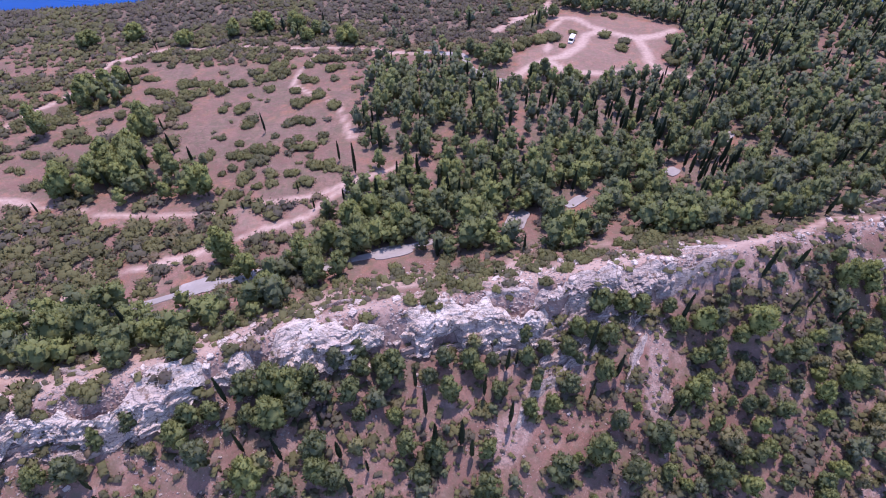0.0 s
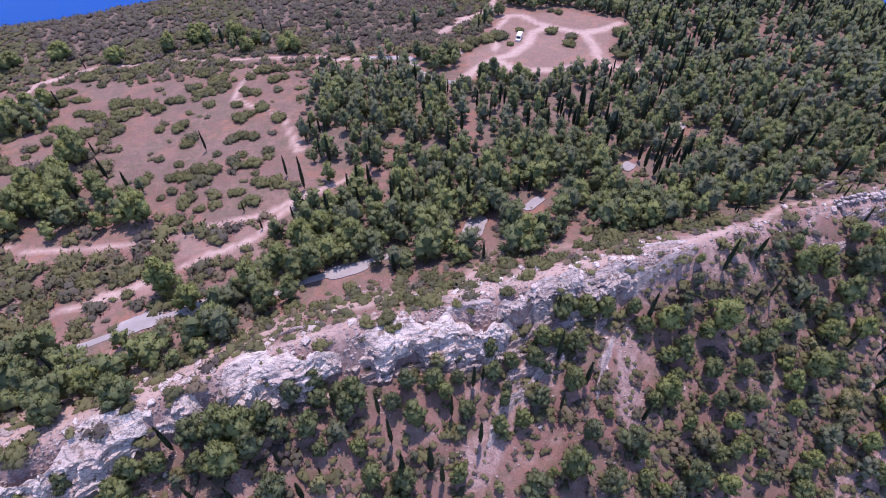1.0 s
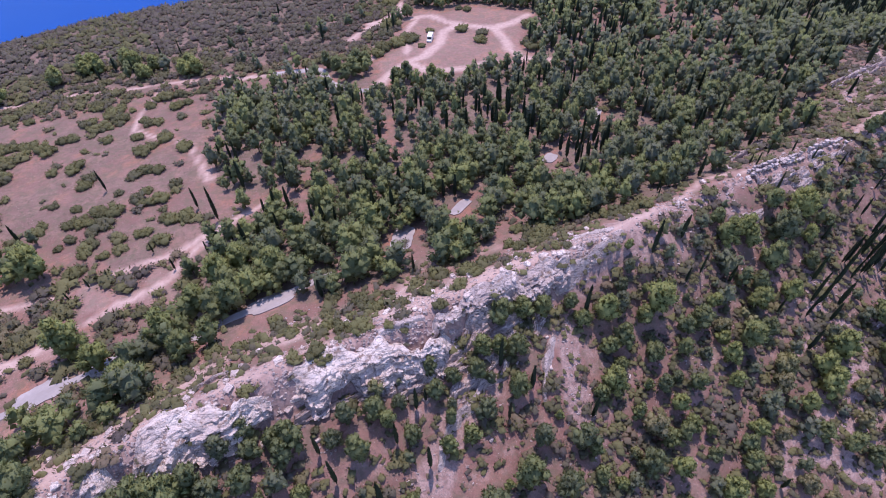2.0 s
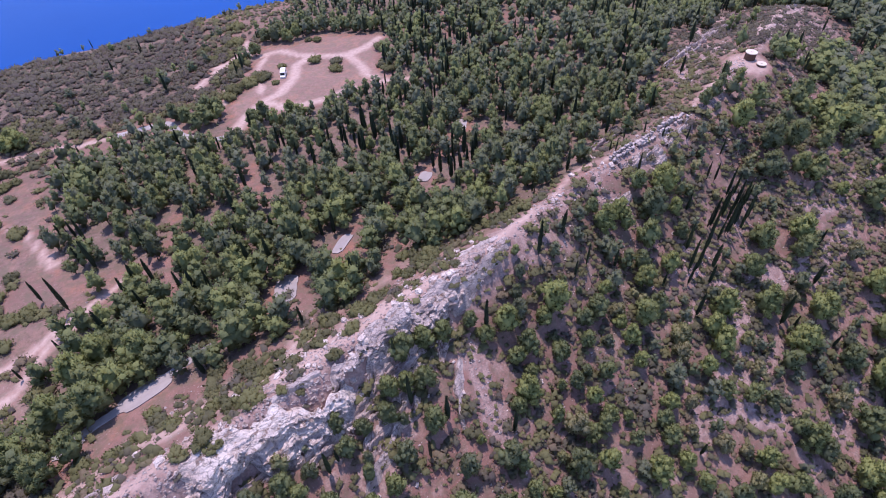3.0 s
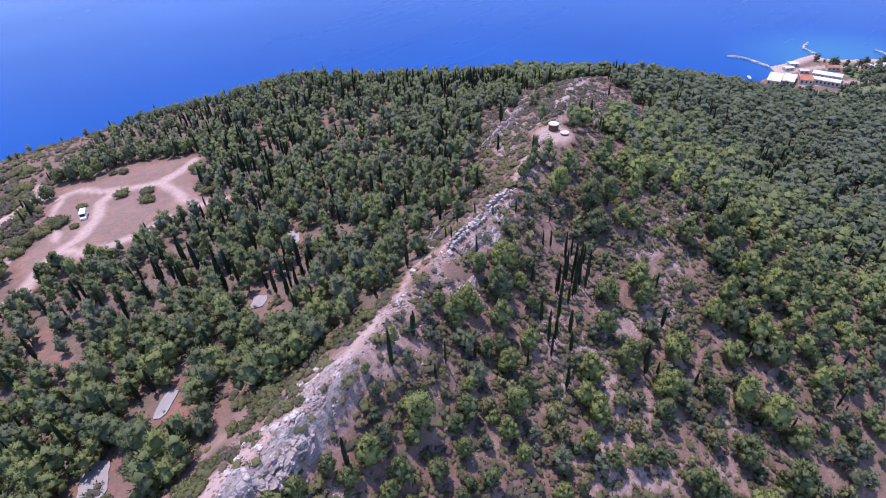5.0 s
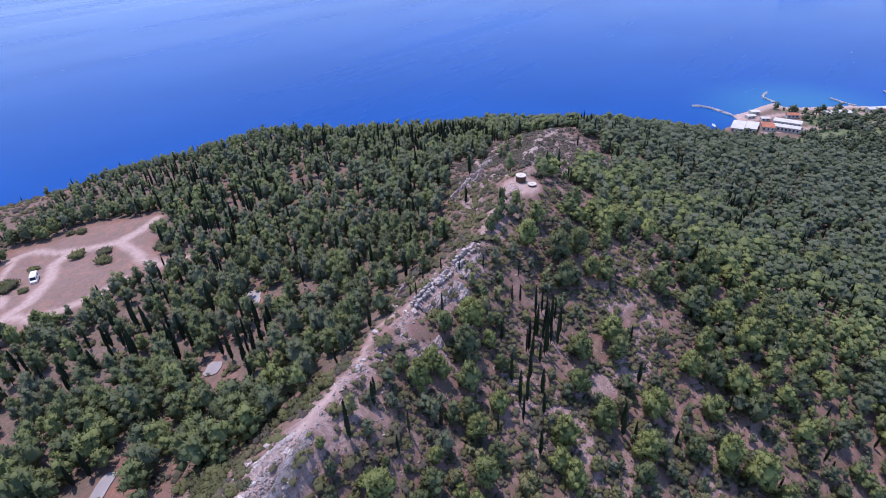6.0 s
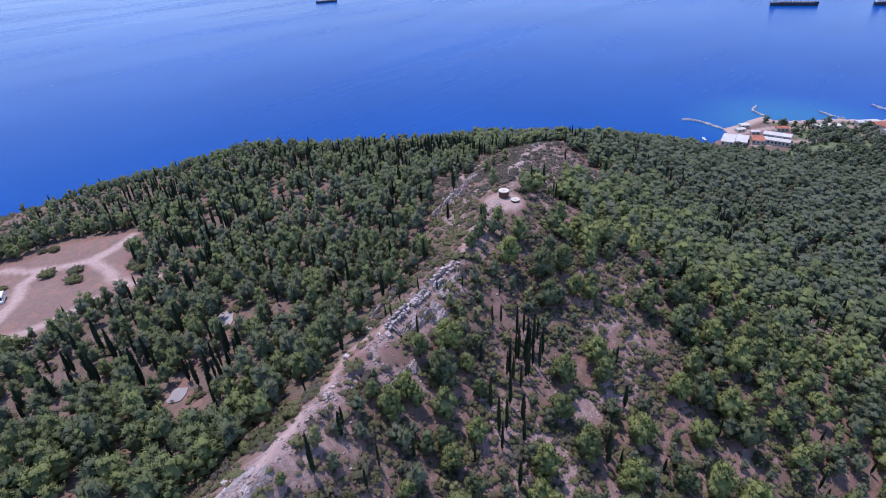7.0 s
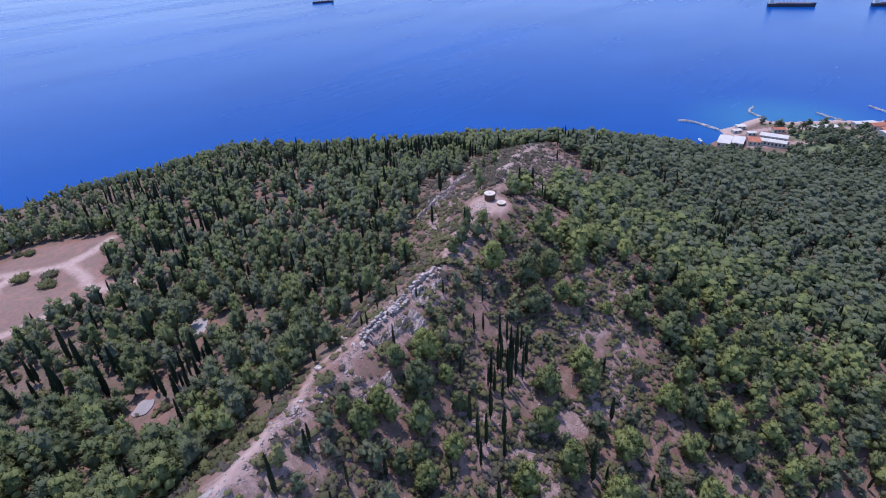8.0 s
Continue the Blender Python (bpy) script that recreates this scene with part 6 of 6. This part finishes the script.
hall(687, 29, -50, 20, 7, 3.5, M_SHEET, 0.8, "long beach building with a white roof", 6)
hall(681, 18, -50, 14, 9, 5.0, M_TILE, 1.6, "house with a red tiled roof near the beach", 4)
hall(672, 9, -50, 14, 10, 5.0, M_TILE, 1.6, "wide house with a red tiled roof", 4)
hall(663, 8, -50, 12, 8, 5.0, M_SHEET, 0.8, "white walled house by the coast road", 4)
hall(657, 57, -52, 22, 9, 3.4, M_PLASTER, 0.4, "long low greyish beach pavilion", 7)


def breakwater(line, width, tall, label):
    """A mole of heaped boulders reaching into the sea."""
    rng = np.random.default_rng(int(line[0][0] + line[-1][1]))
    vs, fs, at = [], [], 0
    for (ax, ay), (bx, by) in zip(line, line[1:]):
        long = math.hypot(bx - ax, by - ay)
        nx, ny = -(by - ay) / long, (bx - ax) / long
        for k in range(int(long * width * 1.6)):
            t, w = rng.random(), rng.normal(0, 0.30)
            v, f = STONES[k % 6]
            s = rng.uniform(0.7, 1.4)
            x, y = ax + (bx - ax) * t + nx * w * width, ay + (by - ay) * t + ny * w * width
            z = tall * max(0.0, 1 - abs(w) * 1.6) - 0.3
            turn = Matrix.Rotation(rng.uniform(0, 6.28), 3, "Z") @ Matrix.Rotation(rng.uniform(-0.6, 0.6), 3, "X")
            vs.append(v @ np.array(turn).T * s + np.array((x, y, z)))
            fs.append(f + at)
            at += len(v)
    me = mesh_of("breakwater", np.concatenate(vs), np.concatenate(fs), [M_MOLE])
    tagged(new("breakwater", me), label, "breakwater", "breakwaters of the bay")


breakwater([(618, 179), (622, 171), (620, 161), (615, 148), (609, 137)], 3.0, 1.3, "curved rubble breakwater before the small harbour")
breakwater([(672, 114), (682, 127), (690, 129), (703, 129)], 2.0, 1.1, "hooked rubble mole at the beach")
breakwater([(699, 47), (704, 58), (713, 71)], 1.9, 1.1, "short rubble groyne off the beach")
breakwater([(735, 0), (751, 16), (766, 32)], 1.9, 1.1, "rubble groyne reaching out from the beach")


def freighter(x, y, turn, long, label):
    """A bulk carrier at anchor: hull, deck, hatches, cranes and a deckhouse aft."""
    w, k = long * 0.15, long / 140.0
    ob = thing("cargo_ship", pose(x, y, 0, 0, 0, turn), label, "ship", "ships at anchor")
    bm = bmesh.new()
    outline = [(-0.50, 0.36), (-0.48, 0.5), (0.36, 0.5), (0.44, 0.34), (0.5, 0.0), (0.44, -0.34), (0.36, -0.5), (-0.48, -0.5), (-0.50, -0.36)]
    low = [bm.verts.new((px * long * 0.97, py * w, -2.0)) for px, py in outline]
    high = [bm.verts.new((px * long, py * w, 9.5 * k + (2.5 * k if px > 0.43 else 0))) for px, py in outline]
    for q in range(len(outline)):
        r = (q + 1) % len(outline)
        bm.faces.new((low[q], low[r], high[r], high[q]))
    bm.faces.new(low[::-1])
    bm.faces.new(high)
    part("hull", bm, M_HULL, ob)
    part("deck", box(-long * 0.46, long * 0.40, -w * 0.45, w * 0.45, 9.4 * k, 9.9 * k), M_DECK, ob)
    house = part("deckhouse", box(-long * 0.47, -long * 0.38, -w * 0.42, w * 0.42, 9.5 * k, 21 * k), M_SHIPWHITE, ob)
    part("bridge", box(-long * 0.43, -long * 0.385, -w * 0.5, w * 0.5, 21 * k, 24 * k), M_SHIPWHITE, house)
    part("funnel", box(-long * 0.47, -long * 0.445, -w * 0.12, w * 0.12, 21 * k, 28 * k, 0.3), M_HULL, house)
    for q in range(5):
        hx = long * (-0.31 + 0.145 * q)
        part("hatch_cover", box(hx, hx + long * 0.10, -w * 0.3, w * 0.3, 9.9 * k, 12 * k), M_DECK, ob)
        if q < 4:
            mast = part("crane", box(hx + long * 0.115, hx + long * 0.13, -w * 0.07, w * 0.07, 9.9 * k, 25 * k), M_SHIPWHITE, ob)
            part("jib", box(hx + long * 0.02, hx + long * 0.12, -w * 0.03, w * 0.03, 23 * k, 24.2 * k), M_SHIPWHITE, mast)


freighter(1490, 238, -72, 92, "dark bulk carrier with white cranes anchored offshore")
freighter(1560, 60, -68, 92, "dark cargo ship lying at anchor offshore")
freighter(1170, 1390, 150, 62, "small dark coaster at anchor on the open sea")


def motorboat(x, y, turn):
    ob = thing("motorboat", pose(x, y, 0, 0, 0, turn), "small white motorboat moored off the quay", "boat")
    bm = bmesh.new()
    low = [bm.verts.new(p) for p in ((-3, -0.8, -0.3), (1.5, -0.7, -0.3), (3.0, 0, -0.1), (1.5, 0.7, -0.3), (-3, 0.8, -0.3))]
    high = [bm.verts.new(p) for p in ((-3.1, -1.1, 0.8), (1.6, -1.1, 0.9), (3.7, 0, 1.1), (1.6, 1.1, 0.9), (-3.1, 1.1, 0.8))]
    for q in range(5):
        r = (q + 1) % 5
        bm.faces.new((low[q], low[r], high[r], high[q]))
    bm.faces.new(low[::-1])
    bm.faces.new(high)
    part("hull", bm, M_WHITE, ob)
    part("cabin", box(-0.8, 1.4, -0.7, 0.7, 0.8, 1.7, 0.1), M_WHITE, ob)


motorboat(571, 143, 40)
